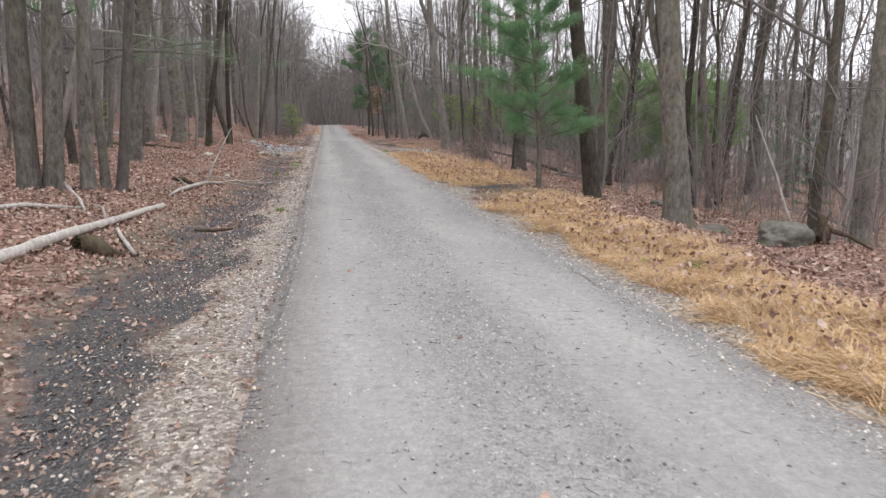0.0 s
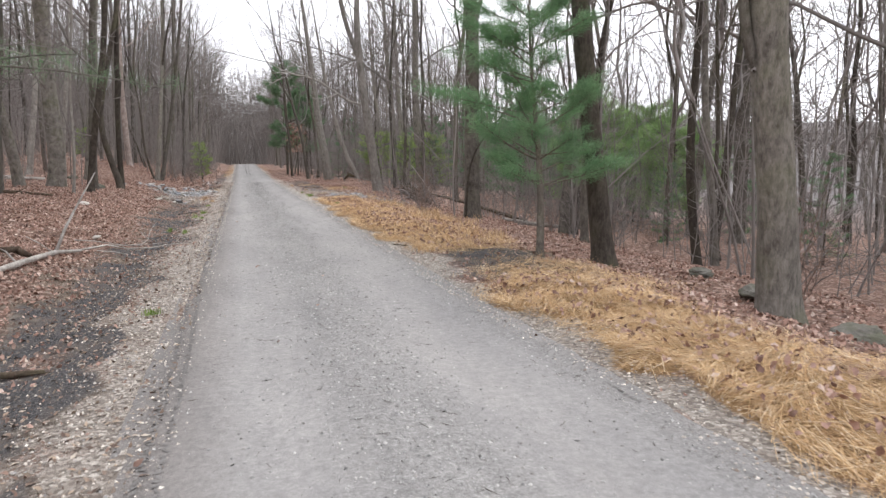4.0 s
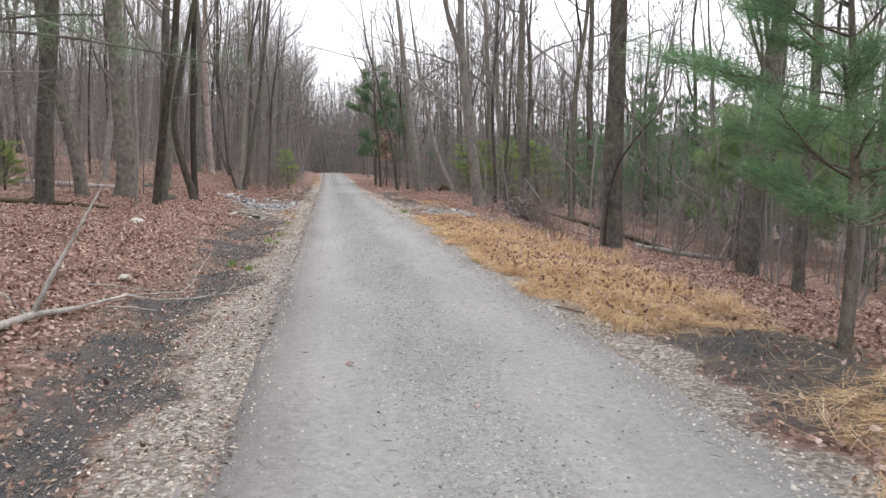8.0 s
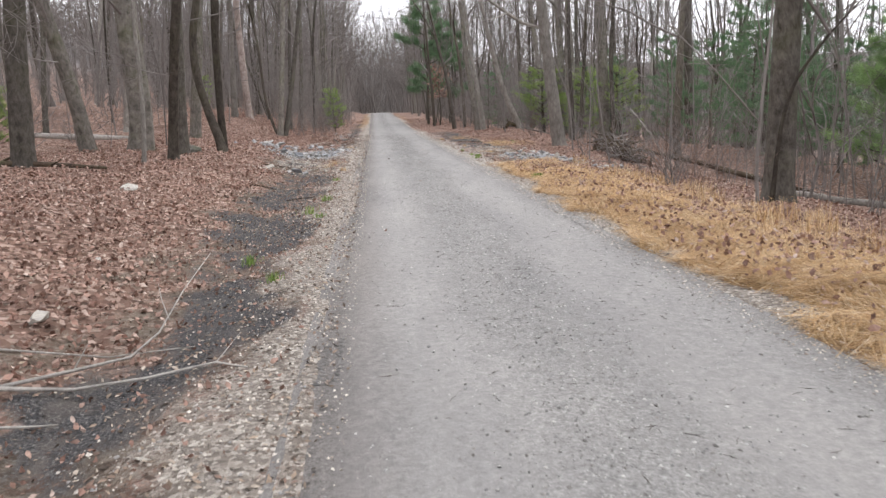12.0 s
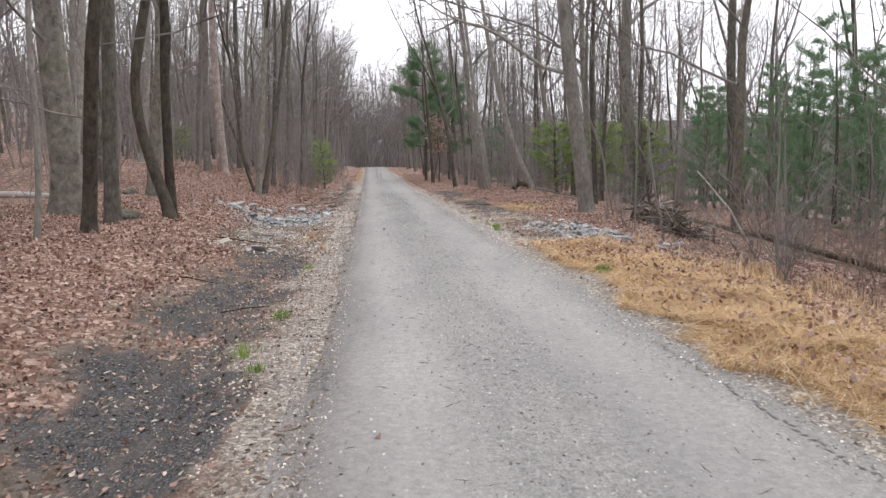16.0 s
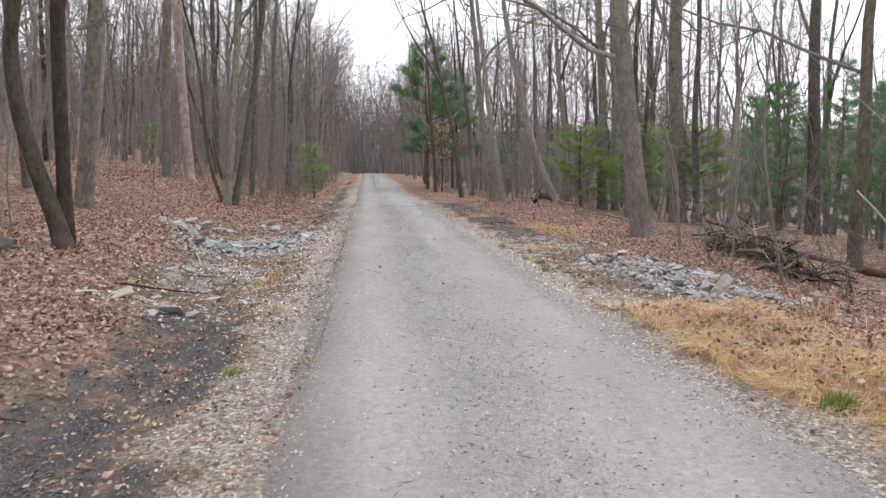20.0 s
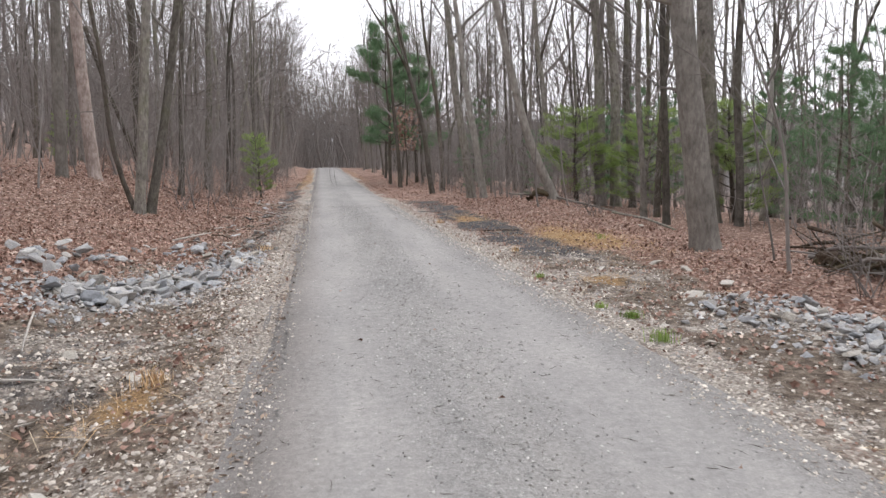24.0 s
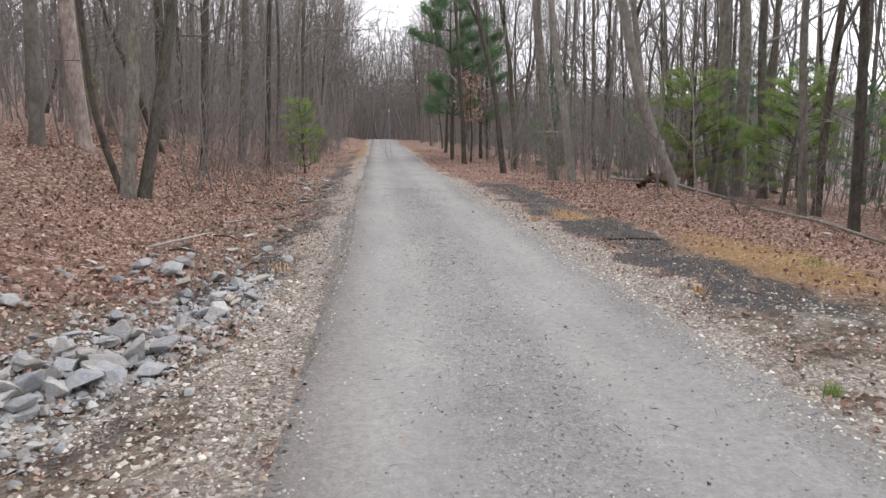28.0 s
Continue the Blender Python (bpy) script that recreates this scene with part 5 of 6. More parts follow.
fallen("fallen_branch", "short pale stick on black dirt", "branch", DRIFT, [(-2.3, 18.25, 0.03), (-2.08, 18.45, 0.04), (-1.86, 18.61, 0.03)], [0.012, 0.011, 0.006], sides=6)
fallen("fallen_branch", "black rotten root knot among leaves", "branch", ROTTEN, [(-3.35, 16.7, 0.06), (-3.15, 16.95, 0.12), (-2.95, 16.85, 0.06)], [0.04, 0.06, 0.03])
fallen("fallen_log", "grey barkless log on the leafy bank", "log", DRIFT, [(-12.8, 42.3, 0.09), (-10.4, 40.9, 0.1), (-8.65, 42.2, 0.12)], [0.11, 0.11, 0.09])
fallen("fallen_log", "dark rotten log on the leafy bank", "log", ROTTEN, [(-8.9, 30.2, 0.05), (-7.9, 30.05, 0.09), (-7.0, 30.25, 0.06), (-5.7, 30.5, 0.04)], [0.06, 0.065, 0.055, 0.03], [([(-7.6, 30.1, 0.08), (-7.3, 30.7, 0.4)], 0.025), ([(-6.7, 30.3, 0.06), (-6.3, 29.8, 0.2)], 0.02)])
fallen("fallen_log", "pale log lying in the low brush", "log", BARK_PALE, [(10.0, 31.6, 0.07), (11.2, 31.0, 0.08), (12.5, 30.4, 0.07)], [0.09, 0.095, 0.07])
fallen("fallen_log", "short bleached piece of wood in the brush", "log", DRIFT, [(10.6, 33.2, 0.07), (11.6, 32.6, 0.1)], [0.08, 0.06])
fallen("fallen_log", "long grey log behind the brush pile", "log", ROTTEN, [(9.2, 41.4, 0.08), (10.7, 38.1, 0.1), (12.0, 34.0, 0.1)], [0.09, 0.09, 0.07])
fallen("fallen_log", "thin grey-brown log below the leaning tree", "log", BARK_PALE, [(6.6, 55.6, 0.3), (7.8, 54.2, 0.1), (9.6, 53.0, 0.05)], [0.035, 0.04, 0.028])
fallen("fallen_branch", "dark torn root by the leaning tree", "branch", ROTTEN, [(7.0, 54.6, 0.05), (7.3, 54.3, 0.32), (7.6, 54.2, 0.12)], [0.09, 0.11, 0.06], [([(7.25, 54.35, 0.28), (7.1, 54.1, 0.6)], 0.05)])
fallen("fallen_log", "thin brown log along the crest of the bank", "log", BARK, [(9.0, 52.0, 0.05), (9.1, 49.8, 0.05), (8.8, 47.5, 0.04)], [0.035, 0.035, 0.025])
fallen("fallen_branch", "short white stick on the leaves", "branch", DRIFT, [(-2.8, 10.15, 0.04), (-2.24, 8.75, 0.03)], [0.022, 0.026])
fallen("fallen_branch", "rotten brown stick on black dirt", "branch", ROTTEN, [(-1.94, 11.0, 0.02), (-1.68, 10.95, 0.04), (-1.39, 10.86, 0.02)], [0.018, 0.028, 0.014], [([(-1.6, 10.9, 0.03), (-1.3, 10.7, 0.03)], 0.012)])
fallen("fallen_branch", "white forked stick behind the long log", "branch", DRIFT, [(-3.5, 11.2, 0.02), (-3.72, 11.7, 0.12), (-4.15, 12.4, 0.2)], [0.02, 0.022, 0.01], [([(-3.72, 11.7, 0.12), (-3.95, 11.75, 0.26)], 0.012)])
fallen("fallen_branch", "black charred root end in the leaves", "branch", ROTTEN, [(-2.95, 8.9, 0.03), (-2.75, 8.7, 0.12), (-2.5, 8.6, 0.08), (-2.35, 8.75, 0.02)], [0.05, 0.1, 0.08, 0.03])
fallen("fallen_branch", "dark thin stick across the litter", "branch", ROTTEN, [(-2.95, 30.05, 0.03), (-2.6, 30.1, 0.03), (-2.2, 30.15, 0.02)], [0.012, 0.012, 0.006], sides=6)
fallen("fallen_branch", "thin brown stick by the gravel", "branch", ROTTEN, [(-1.75, 28.05, 0.02), (-1.5, 28.15, 0.03), (-1.2, 28.1, 0.02)], [0.009, 0.009, 0.005], sides=6)
fallen("fallen_branch", "dark chunk of wood in the straw", "branch", ROTTEN, [(4.85, 30.6, 0.04), (5.0, 30.2, 0.05), (5.05, 29.9, 0.03)], [0.035, 0.045, 0.025])
fallen("fallen_branch", "grey stick on the leaves", "branch", DRIFT, [(-4.6, 9.9, 0.03), (-4.1, 10.6, 0.05), (-3.6, 11.4, 0.04)], [0.03, 0.035, 0.02])
fallen("fallen_branch", "dark stick on the gravel edge", "branch", ROTTEN, [(2.75, 17.8, 0.015), (2.93, 17.3, 0.02)], [0.009, 0.006])
fallen("fallen_branch", "pale stick propped in the brush", "branch", DRIFT, [(12.2, 30.6, 0.05), (13.0, 31.4, 0.6), (13.8, 32.2, 1.1)], [0.025, 0.02, 0.01], sides=6)
fallen("fallen_branch", "pale bent branch leaning in the low brush", "branch", DRIFT, [(8.0, 34.0, 0.05), (7.6, 34.4, 1.0), (7.1, 34.9, 1.7)], [0.03, 0.025, 0.012], sides=6)
fallen("fallen_branch", "thin pale branch leaning by the boulder", "branch", DRIFT, [(7.75, 10.9, 0.05), (7.5, 11.1, 1.0), (7.15, 11.3, 2.0)], [0.025, 0.02, 0.008], sides=6)
fallen("fallen_branch", "rotten brown stump end beside the boulder", "branch", ROTTEN, [(7.65, 10.05, 0.02), (7.7, 10.1, 0.25), (7.62, 10.2, 0.5)], [0.13, 0.10, 0.04], [([(7.7, 10.1, 0.25), (8.05, 9.95, 0.18), (8.35, 9.8, 0.02)], 0.05), ([(7.68, 10.1, 0.3), (7.95, 10.3, 0.5)], 0.04), ([(7.66, 10.05, 0.2), (7.5, 9.8, 0.02)], 0.045)])
fallen("fallen_branch", "curved grey stick on the gravel bank", "branch", DRIFT, [(-3.0, 45.8, 0.03), (-2.6, 46.4, 0.12), (-2.45, 47.2, 0.1)], [0.018, 0.018, 0.01], sides=6)

# brush pile of broken branches
random.seed(71)
pile = thing("brush_pile", "pile of dark broken branches and roots", "brush pile")
pile.location = (8.35, 39.5, ground_z(8.35, 39.5))
for k in range(150):
    u = random.uniform(-1, 1)
    cx, cy = -0.3 * u + random.gauss(0, 0.28), -2.5 * u + random.gauss(0, 0.35)
    w = random.uniform(0, 6.28)
    L = random.choice((0.2, 0.3, 0.4, 0.55))
    h = abs(random.gauss(0, 0.3)) * (1.1 - 0.5 * abs(u)) + 0.05
    dz = random.gauss(0, 0.14)
    a = Vector((cx - math.cos(w) * L, cy - math.sin(w) * L, h - dz))
    b = Vector((cx + math.cos(w) * L, cy + math.sin(w) * L, h + dz))
    for q in (a, b):
        q.z = max(q.z, 0.0) + ground_z(8.35 + q.x, 39.5 + q.y) - pile.location.z
    v, f = [], []
    r = random.choice((0.010, 0.015, 0.022, 0.034))
    tube(v, f, [a, a.lerp(b, 0.5) + Vector((random.gauss(0, 0.06), random.gauss(0, 0.06), 0.03)), b], [r, r * 0.9, r * 0.5], 6)
    part("branch", mesh_of("branch", v, f, random.choice((ROTTEN, ROTTEN, TWIG))), pile)

for k in range(70):
    u = random.uniform(-1, 1)
    a = Vector((-0.3 * u + random.gauss(0, 0.3), -2.4 * u + random.gauss(0, 0.3), 0.05))
    w = random.uniform(0, 6.28)
    b = a + Vector((math.cos(w) * 0.5, math.sin(w) * 0.5, random.uniform(0.1, 0.9))) * random.uniform(0.5, 1.0)
    for q in (a, b):
        q.z += ground_z(8.35 + q.x, 39.5 + q.y) - pile.location.z
    v, f = [], []
    tube(v, f, [a, a.lerp(b, 0.5) + Vector((random.gauss(0, 0.05), random.gauss(0, 0.05), 0.05)), b], [0.012, 0.009, 0.004], 5)
    part("twig", mesh_of("twig", v, f, TWIG if k % 3 else DRIFT), pile)


# ---------------------------------------------------------------- stones
def rock_mesh(name, seed, mat, flat=0.65, sub=2, rough=0.35):
    """A weathered rock: a few cleaved faces under an uneven skin."""
    rnd = random.Random(seed)
    planes = [(Vector((rnd.gauss(0, 1), rnd.gauss(0, 1), rnd.gauss(0.2, 1))).normalized(), rnd.uniform(0.3, 0.46)) for _ in range(9)]
    bm = bmesh.new()
    bmesh.ops.create_icosphere(bm, subdivisions=sub, radius=0.5)
    off = Vector((seed * 3.7, seed * 1.3, seed * 2.1))
    for v in bm.verts:
        n = v.co.normalized()
        cut = min([0.5] + [d / n.dot(p) for p, d in planes if n.dot(p) > 0.1])
        v.co = n * cut * (1 + rough * 0.25 * noise.noise(n * 1.6 + off) + rough * 0.25 * noise.noise(n * 4.1 + off) + rough * 0.12 * noise.noise(n * 11 + off))
        v.co.z *= flat
    me = bpy.data.meshes.new(name)
    bm.to_mesh(me)
    bm.free()
    me.materials.append(mat)
    return me


def broken_rock(name, seed, mat, flat=0.6):
    """An angular broken stone: the hull of a few random corners, its edges slightly worn."""
    rnd = random.Random(seed)
    bm = bmesh.new()
    for k in range(11):
        d = Vector((rnd.gauss(0, 1), rnd.gauss(0, 1), rnd.gauss(0, 1))).normalized() * rnd.uniform(0.42, 0.58)
        d.z *= flat
        bm.verts.new(d)
    out = bmesh.ops.convex_hull(bm, input=bm.verts)
    bmesh.ops.delete(bm, geom=[q for q in set(out["geom_interior"] + out["geom_unused"]) if isinstance(q, bmesh.types.BMVert)], context="VERTS")
    bmesh.ops.bevel(bm, geom=bm.edges[:], offset=0.022, segments=1, affect="EDGES")
    bmesh.ops.recalc_face_normals(bm, faces=bm.faces)
    me = bpy.data.meshes.new(name)
    bm.to_mesh(me)
    bm.free()
    me.materials.append(mat)
    return me


ROCKS = [broken_rock("stone", k + 1, RIPRAP, 0.5 + 0.12 * (k % 3)) for k in range(12)]
FIELD = [broken_rock("stone", k + 31, FIELDSTONE, 0.5) for k in range(6)]


def lay(me, x, y, size, parent=None, name="stone", lift=0.0, squash=1.0):
    ob = new(name, me)
    z = ground_z(x, y) + size * 0.18 + lift
    m = Matrix.Translation((x, y, z)) @ Euler((random.gauss(0, 0.35), random.gauss(0, 0.35), random.uniform(0, 6.3))).to_matrix().to_4x4() @ Matrix.Diagonal((size * random.uniform(0.85, 1.4), size * random.uniform(0.75, 1.1), size * squash * random.uniform(0.7, 1.0), 1))
    ob.matrix_basis = m
    if parent:
        ob.parent = parent
        ob.matrix_parent_inverse = parent.matrix_basis.inverted()
    return ob


for dx, dy, s in ((-0.1, -0.9, 0.75), (0.15, 0.2, 0.6), (-0.2, 1.5, 0.5)):
    ball = part("root_ball", rock_mesh("root_ball", int(dy * 10) + 40, ROTTEN, 0.8, 3, 0.9), pile, "dark soil-caked root ball")
    ball.location = (dx, dy, 0.25 * s + ground_z(8.35 + dx, 39.5 + dy) - pile.location.z)
    ball.scale = (s, s, s)

random.seed(81)
bed = thing("stone_bed", "bed of grey broken limestone along the ditch", "stones")
bed.location = (-2.4, 42, ground_z(-2.4, 42))
for k in range(300):
    u = random.random()
    if u < 0.64:
        # the curved row from the bank to the road edge
        q = random.random()
        x, y = -3.2 + 1.95 * q ** 0.75 + random.gauss(0, 0.22), 39.5 + 4.3 * q ** 1.5 + random.gauss(0, 0.3)
    elif u < 0.86:
        x, y = -3.75 + random.gauss(0, 0.5), 41.6 + random.gauss(0, 0.8)
    else:
        x, y = -2.3 + random.gauss(0, 0.45), 44.6 + random.gauss(0, 0.7)
    lay(random.choice(ROCKS), x, y, random.choice((0.07, 0.08, 0.1, 0.11, 0.13, 0.12, 0.15, 0.18, 0.22, 0.28)), bed, lift=random.uniform(-0.01, 0.05))
bed2 = thing("stone_bed", "fan of grey broken limestone at the culvert outlet", "stones")
bed2.location = (5.0, 36.4, ground_z(5.0, 36.4))
for k in range(300):
    q = random.random()
    mid = 4.95 + 0.15 * q + (0.2 if 0.3 < q < 0.7 else 0)
    x, y = mid + random.gauss(0, 0.55 + 0.2 * math.sin(3.14 * q)), 33.6 + 4.2 * q + random.gauss(0, 0.3)
    lay(random.choice(ROCKS), max(x, 4.05), y, random.choice((0.07, 0.08, 0.1, 0.12, 0.14, 0.17, 0.2)), bed2, lift=random.uniform(-0.01, 0.06))


def stone(x, y, size, label="pale weathered field stone half sunk in the verge", squash=0.8):
    return tagged(lay(random.choice(FIELD), x, y, size, None, "field_stone", -0.02, squash), label, "stone", "loose field stones")


for x, y, s in ((5.15, 41.14, 0.26), (5.21, 40.27, 0.24), (4.0, 43.0, 0.17), (-2.93, 34.3, 0.34), (-3.2, 34.25, 0.2), (-1.89, 34.75, 0.24), (-2.0, 35.6, 0.2), (-2.69, 20.26, 0.26), (-4.1, 27.0, 0.3), (-1.22, 18.0, 0.11), (4.75, 34.2, 0.42), (5.5, 40.2, 0.24), (5.25, 39.3, 0.3), (-1.25, 44.1, 0.26), (-3.3, 34.2, 0.22), (-2.6, 34.6, 0.18), (-1.55, 36.6, 0.16), (-2.2, 37.2, 0.2), (-2.7, 36.9, 0.16), (-1.9, 38.2, 0.15), (4.4, 38.6, 0.24), (3.9, 37.5, 0.14), (8.2, 48.2, 0.26), (-3.0, 22.4, 0.14), (4.0, 46.6, 0.14), (-2.9, 47.2, 0.22), (-2.3, 48.6, 0.2)):
    stone(x, y, s)
rs = random.Random(52)
for k in range(34):
    x, y = (rs.uniform(-3.1, -1.3), rs.uniform(33.6, 40.5)) if k % 2 else (rs.uniform(3.2, 5.0), rs.uniform(36, 43.5))
    if k % 5:
        stone(x, y, rs.choice((0.07, 0.08, 0.1, 0.12, 0.15)))
    else:
        tagged(lay(rs.choice(ROCKS), x, y, rs.choice((0.1, 0.14, 0.18)), None, "grey_stone", 0, 0.8), "bluish-grey broken stone on bare soil", "stone", "grey stones")
for k in range(60):
    y = rs.uniform(45.5, 64)
    x = -1.75 - 0.04 * (y - 45) * rs.random() + rs.gauss(0, 0.38)
    tagged(lay(rs.choice(ROCKS), min(x, -1.1), y, rs.choice((0.09, 0.12, 0.15, 0.2, 0.26)), None, "grey_stone", -0.01, 0.55), "dark flat broken stone in the ditch rubble", "stone", "ditch rubble")
for k in range(16):
    x, y, w, l = rs.uniform(-3.0, -1.4), rs.uniform(45, 60), rs.uniform(0, 3.1), rs.uniform(0.25, 0.6)
    fallen("fallen_branch", "short dark stick in the ditch rubble", "branch", ROTTEN if k % 3 else DRIFT, [(x, y, 0.04), (x + l * 0.5 * math.cos(w), y + l * 0.5 * math.sin(w), 0.07), (x + l * math.cos(w), y + l * math.sin(w), 0.03)], [0.014, 0.014, 0.007], sides=6)
fallen("fallen_branch", "thin grey stick on the bare soil", "branch", DRIFT, [(-2.75, 36.6, 0.03), (-2.4, 36.3, 0.04), (-2.0, 36.4, 0.02)], [0.016, 0.014, 0.008], sides=6)
fallen("fallen_branch", "dark stick lying across the soil", "branch", ROTTEN, [(-3.2, 34.9, 0.02), (-2.5, 35.0, 0.03), (-2.1, 35.1, 0.02)], [0.018, 0.016, 0.009], sides=6)
fallen("fallen_branch", "bent pale stick among the stones", "branch", DRIFT, [(-3.0, 38.6, 0.04), (-2.8, 37.9, 0.09), (-2.6, 37.2, 0.03)], [0.012, 0.012, 0.008], sides=6)
fallen("fallen_branch", "dark stick on the black dirt", "branch", ROTTEN, [(3.6, 46.9, 0.02), (4.1, 47.1, 0.03), (4.6, 47.0, 0.02)], [0.02, 0.018, 0.01], sides=6)
for x, y, s in ((-2.12, 33.5, 0.27), (-1.92, 33.62, 0.2), (-2.3, 33.4, 0.14)):
    tagged(lay(random.choice(ROCKS), x, y, s, None, "grey_stone", 0, 0.8), "bluish-grey broken stone on black dirt", "stone", "grey stones")
for x, y, s, q, label in ((7.0, 10.15, 1.05, 0.62, "low mossy boulder half buried in leaves"), (6.2, 10.75, 0.6, 0.6, "small mossy boulder at a tree foot"), (-5.42, 36.3, 0.62, 0.7, "mossy grey-green boulder beside a trunk"), (6.9, 13.2, 0.6, 0.5, "mossy boulder in the leaves"), (-8.0, 45.0, 0.7, 0.6, "grey boulder on the bank"), (7.3, 15.0, 0.5, 0.45, "grey boulder among leaves")):
    ob = new("boulder", rock_mesh("boulder", int(x * 7) % 17 + 50, MOSSY, 0.8, 4, 0.7))
    ob.matrix_basis = Matrix.Translation((x, y, ground_z(x, y) + s * q * 0.16)) @ Matrix.Rotation(x, 4, "Z") @ Matrix.Diagonal((s * 1.15, s * 0.85, s * q, 1))
    tagged(ob, label, "boulder")
    for p in ob.data.polygons:
        p.use_smooth = True


# ---------------------------------------------------------------- grass tufts, then what nobody could count
def tufts(name, label, mat, rows):
    """Grass blades of many small tufts, rows of (x, y, size, blades)."""
    V, F = [], []
    for x, y, size, count in rows:
        g = np.random.default_rng(int(abs(x * 100 + y)))
        z = ground_z(x, y)
        for k in range(count):
            a, l, b = g.uniform(0, 6.28), size * g.uniform(0.5, 1.1), g.uniform(0.2, 0.8)
            p = np.array([x + g.normal(0, size * 0.35), y + g.normal(0, size * 0.35), z - 0.01])
            o = np.array([math.cos(a), math.sin(a), 0])
            s = np.array([-o[1], o[0], 0]) * 0.004
            q = p + o * l * b * 0.4 + np.array([0, 0, l * 0.7])
            n = len(V)
            V += [p + s, p - s, q + s * 0.6, q - s * 0.6, p + o * l * b + np.array([0, 0, l * 0.85])]
            F += [(n, n + 1, n + 3), (n, n + 3, n + 2), (n + 2, n + 3, n + 4)]
    return thing(name, label, "grass", kind="stuff", me=mesh_of_arrays(name, np.array(V), np.array(F), mat))


tufts("green_grass", "small green grass tufts on gravel and straw", GRASS, [(x, y, s, 60) for x, y, s in ((2.95, 36.5, 0.16), (2.95, 40.1, 0.12), (-0.98, 27.4, 0.14), (-0.8, 12.6, 0.1), (3.0, 38.0, 0.1), (-1.1, 21.5, 0.12), (3.3, 7.0, 0.1), (-0.95, 25.4, 0.1), (3.6, 6.5, 0.14), (-1.0, 31.0, 0.1), (-1.15, 25.9, 0.16), (-1.5, 22.6, 0.14), (5.6, 44.5, 0.16))] + [(3.25, 29.6, 0.14, 260), (3.12, 37.5, 0.11, 140)])
rt = random.Random(91)
dry = [(x, y, s, 60) for x, y, s in ((-0.95, 33.5, 0.14), (-1.1, 44.6, 0.16), (3.4, 43.0, 0.14), (3.1, 49.5, 0.16), (-1.35, 43.0, 0.14), (3.0, 16.5, 0.2), (-1.3, 36.2, 0.18))]
for k in range(40):
    x, y = (rt.uniform(4.6, 6.9), rt.uniform(23.5, 33)) if k % 3 else (rt.uniform(4.3, 5.6), rt.uniform(17, 24))
    dry.append((x, y, rt.uniform(0.22, 0.4), 45))
tufts("dry_grass", "wispy dry tan grass standing in the straw", STRAW, dry)


def scatter(n, x0, x1, y0, y1, keep, seed):
    """n places in a rectangle of the plan, thinned by keep(x, y)."""
    g = np.random.default_rng(seed)
    x, y = g.uniform(x0, x1, n), g.uniform(y0, y1, n)
    ok = g.random(n) < keep(x, y)
    return x[ok], y[ok], g


def pieces(verts, tri, x, y, z, size, g, tilt=0.4, thin=None, turn=None):
    """Copies of one small shape, turned and scaled at will, as one pair of arrays."""
    n = len(x)
    a, b, c = g.uniform(0, 2 * np.pi, n), g.normal(0, tilt, n), g.normal(0, tilt, n)
    if turn is not None:
        a = turn
    v = verts[None] * size[:, None, None]
    if thin is not None:
        v = v * thin[:, None, :]
    X, Y, Z = v[..., 0], v[..., 1], v[..., 2]
    Y, Z = Y * np.cos(b)[:, None] - Z * np.sin(b)[:, None], Y * np.sin(b)[:, None] + Z * np.cos(b)[:, None]
    X, Z = X * np.cos(c)[:, None] + Z * np.sin(c)[:, None], -X * np.sin(c)[:, None] + Z * np.cos(c)[:, None]
    X, Y = X * np.cos(a)[:, None] - Y * np.sin(a)[:, None], X * np.sin(a)[:, None] + Y * np.cos(a)[:, None]
    out = np.stack([X + x[:, None], Y + y[:, None], Z + z[:, None]], -1).reshape(-1, 3)
    return out, (tri[None] + (np.arange(n) * len(verts))[:, None, None]).reshape(-1, 3)


leaf_v = np.array([[-0.5, 0.02, 0.10], [-0.14, 0.25, 0.26], [0.26, 0.22, 0.02], [0.5, -0.03, 0.22], [0.2, -0.24, 0.25], [-0.2, -0.22, -0.02]])
leaf_t = np.array([[0, 5, 1], [1, 4, 2], [1, 5, 4], [2, 4, 3]])


def leaf_share(x, y):
    s, b, g = zones(x, y)
    g = np.clip(g + 0.55 * bare_soil(x, y), 0, 1)
    open_road = (x > ROAD_L - 0.15) & (x < ROAD_R + 0.1)
    near = np.clip(1.15 - np.abs(x - 1.1) / 16, 0.25, 1)
    return np.where(open_road, 0.004, near * np.clip(1 - 0.6 * s - 0.63 * b - 0.72 * g, 0.12, 1))


V, T, base = [], [], 0
for n, x0, x1, y0, y1, sd in ((100000, -9, -0.9, 2, 60, 1), (54000, 2.8, 9.5, 3, 60, 2), (12000, -14, -8, 8, 75, 3), (9000, -0.9, 2.8, 1, 60, 4), (13000, -7, -1.2, 60, 100, 31), (11000, 3.2, 10, 60, 100, 32)):
    x, y, g = scatter(n, x0, x1, y0, y1, leaf_share, sd)
    v, t = pieces(leaf_v, leaf_t, x, y, land(x, y) + g.uniform(0.0, 0.035, len(x)) + zones(x, y)[0] * g.uniform(0.05, 0.16, len(x)), g.choice([0.035, 0.045, 0.055, 0.065, 0.075, 0.09], len(x)) * (1 - 0.35 * np.clip(zones(x, y)[1] + zones(x, y)[2], 0, 1)), g, 0.65)
    V.append(v)
    T.append(t + base)
    base += len(v)
thing("leaf_litter", "fallen dry reddish-brown oak leaves", "leaves", kind="stuff", me=mesh_of_arrays("leaf_litter", np.concatenate(V), np.concatenate(T), LEAF))

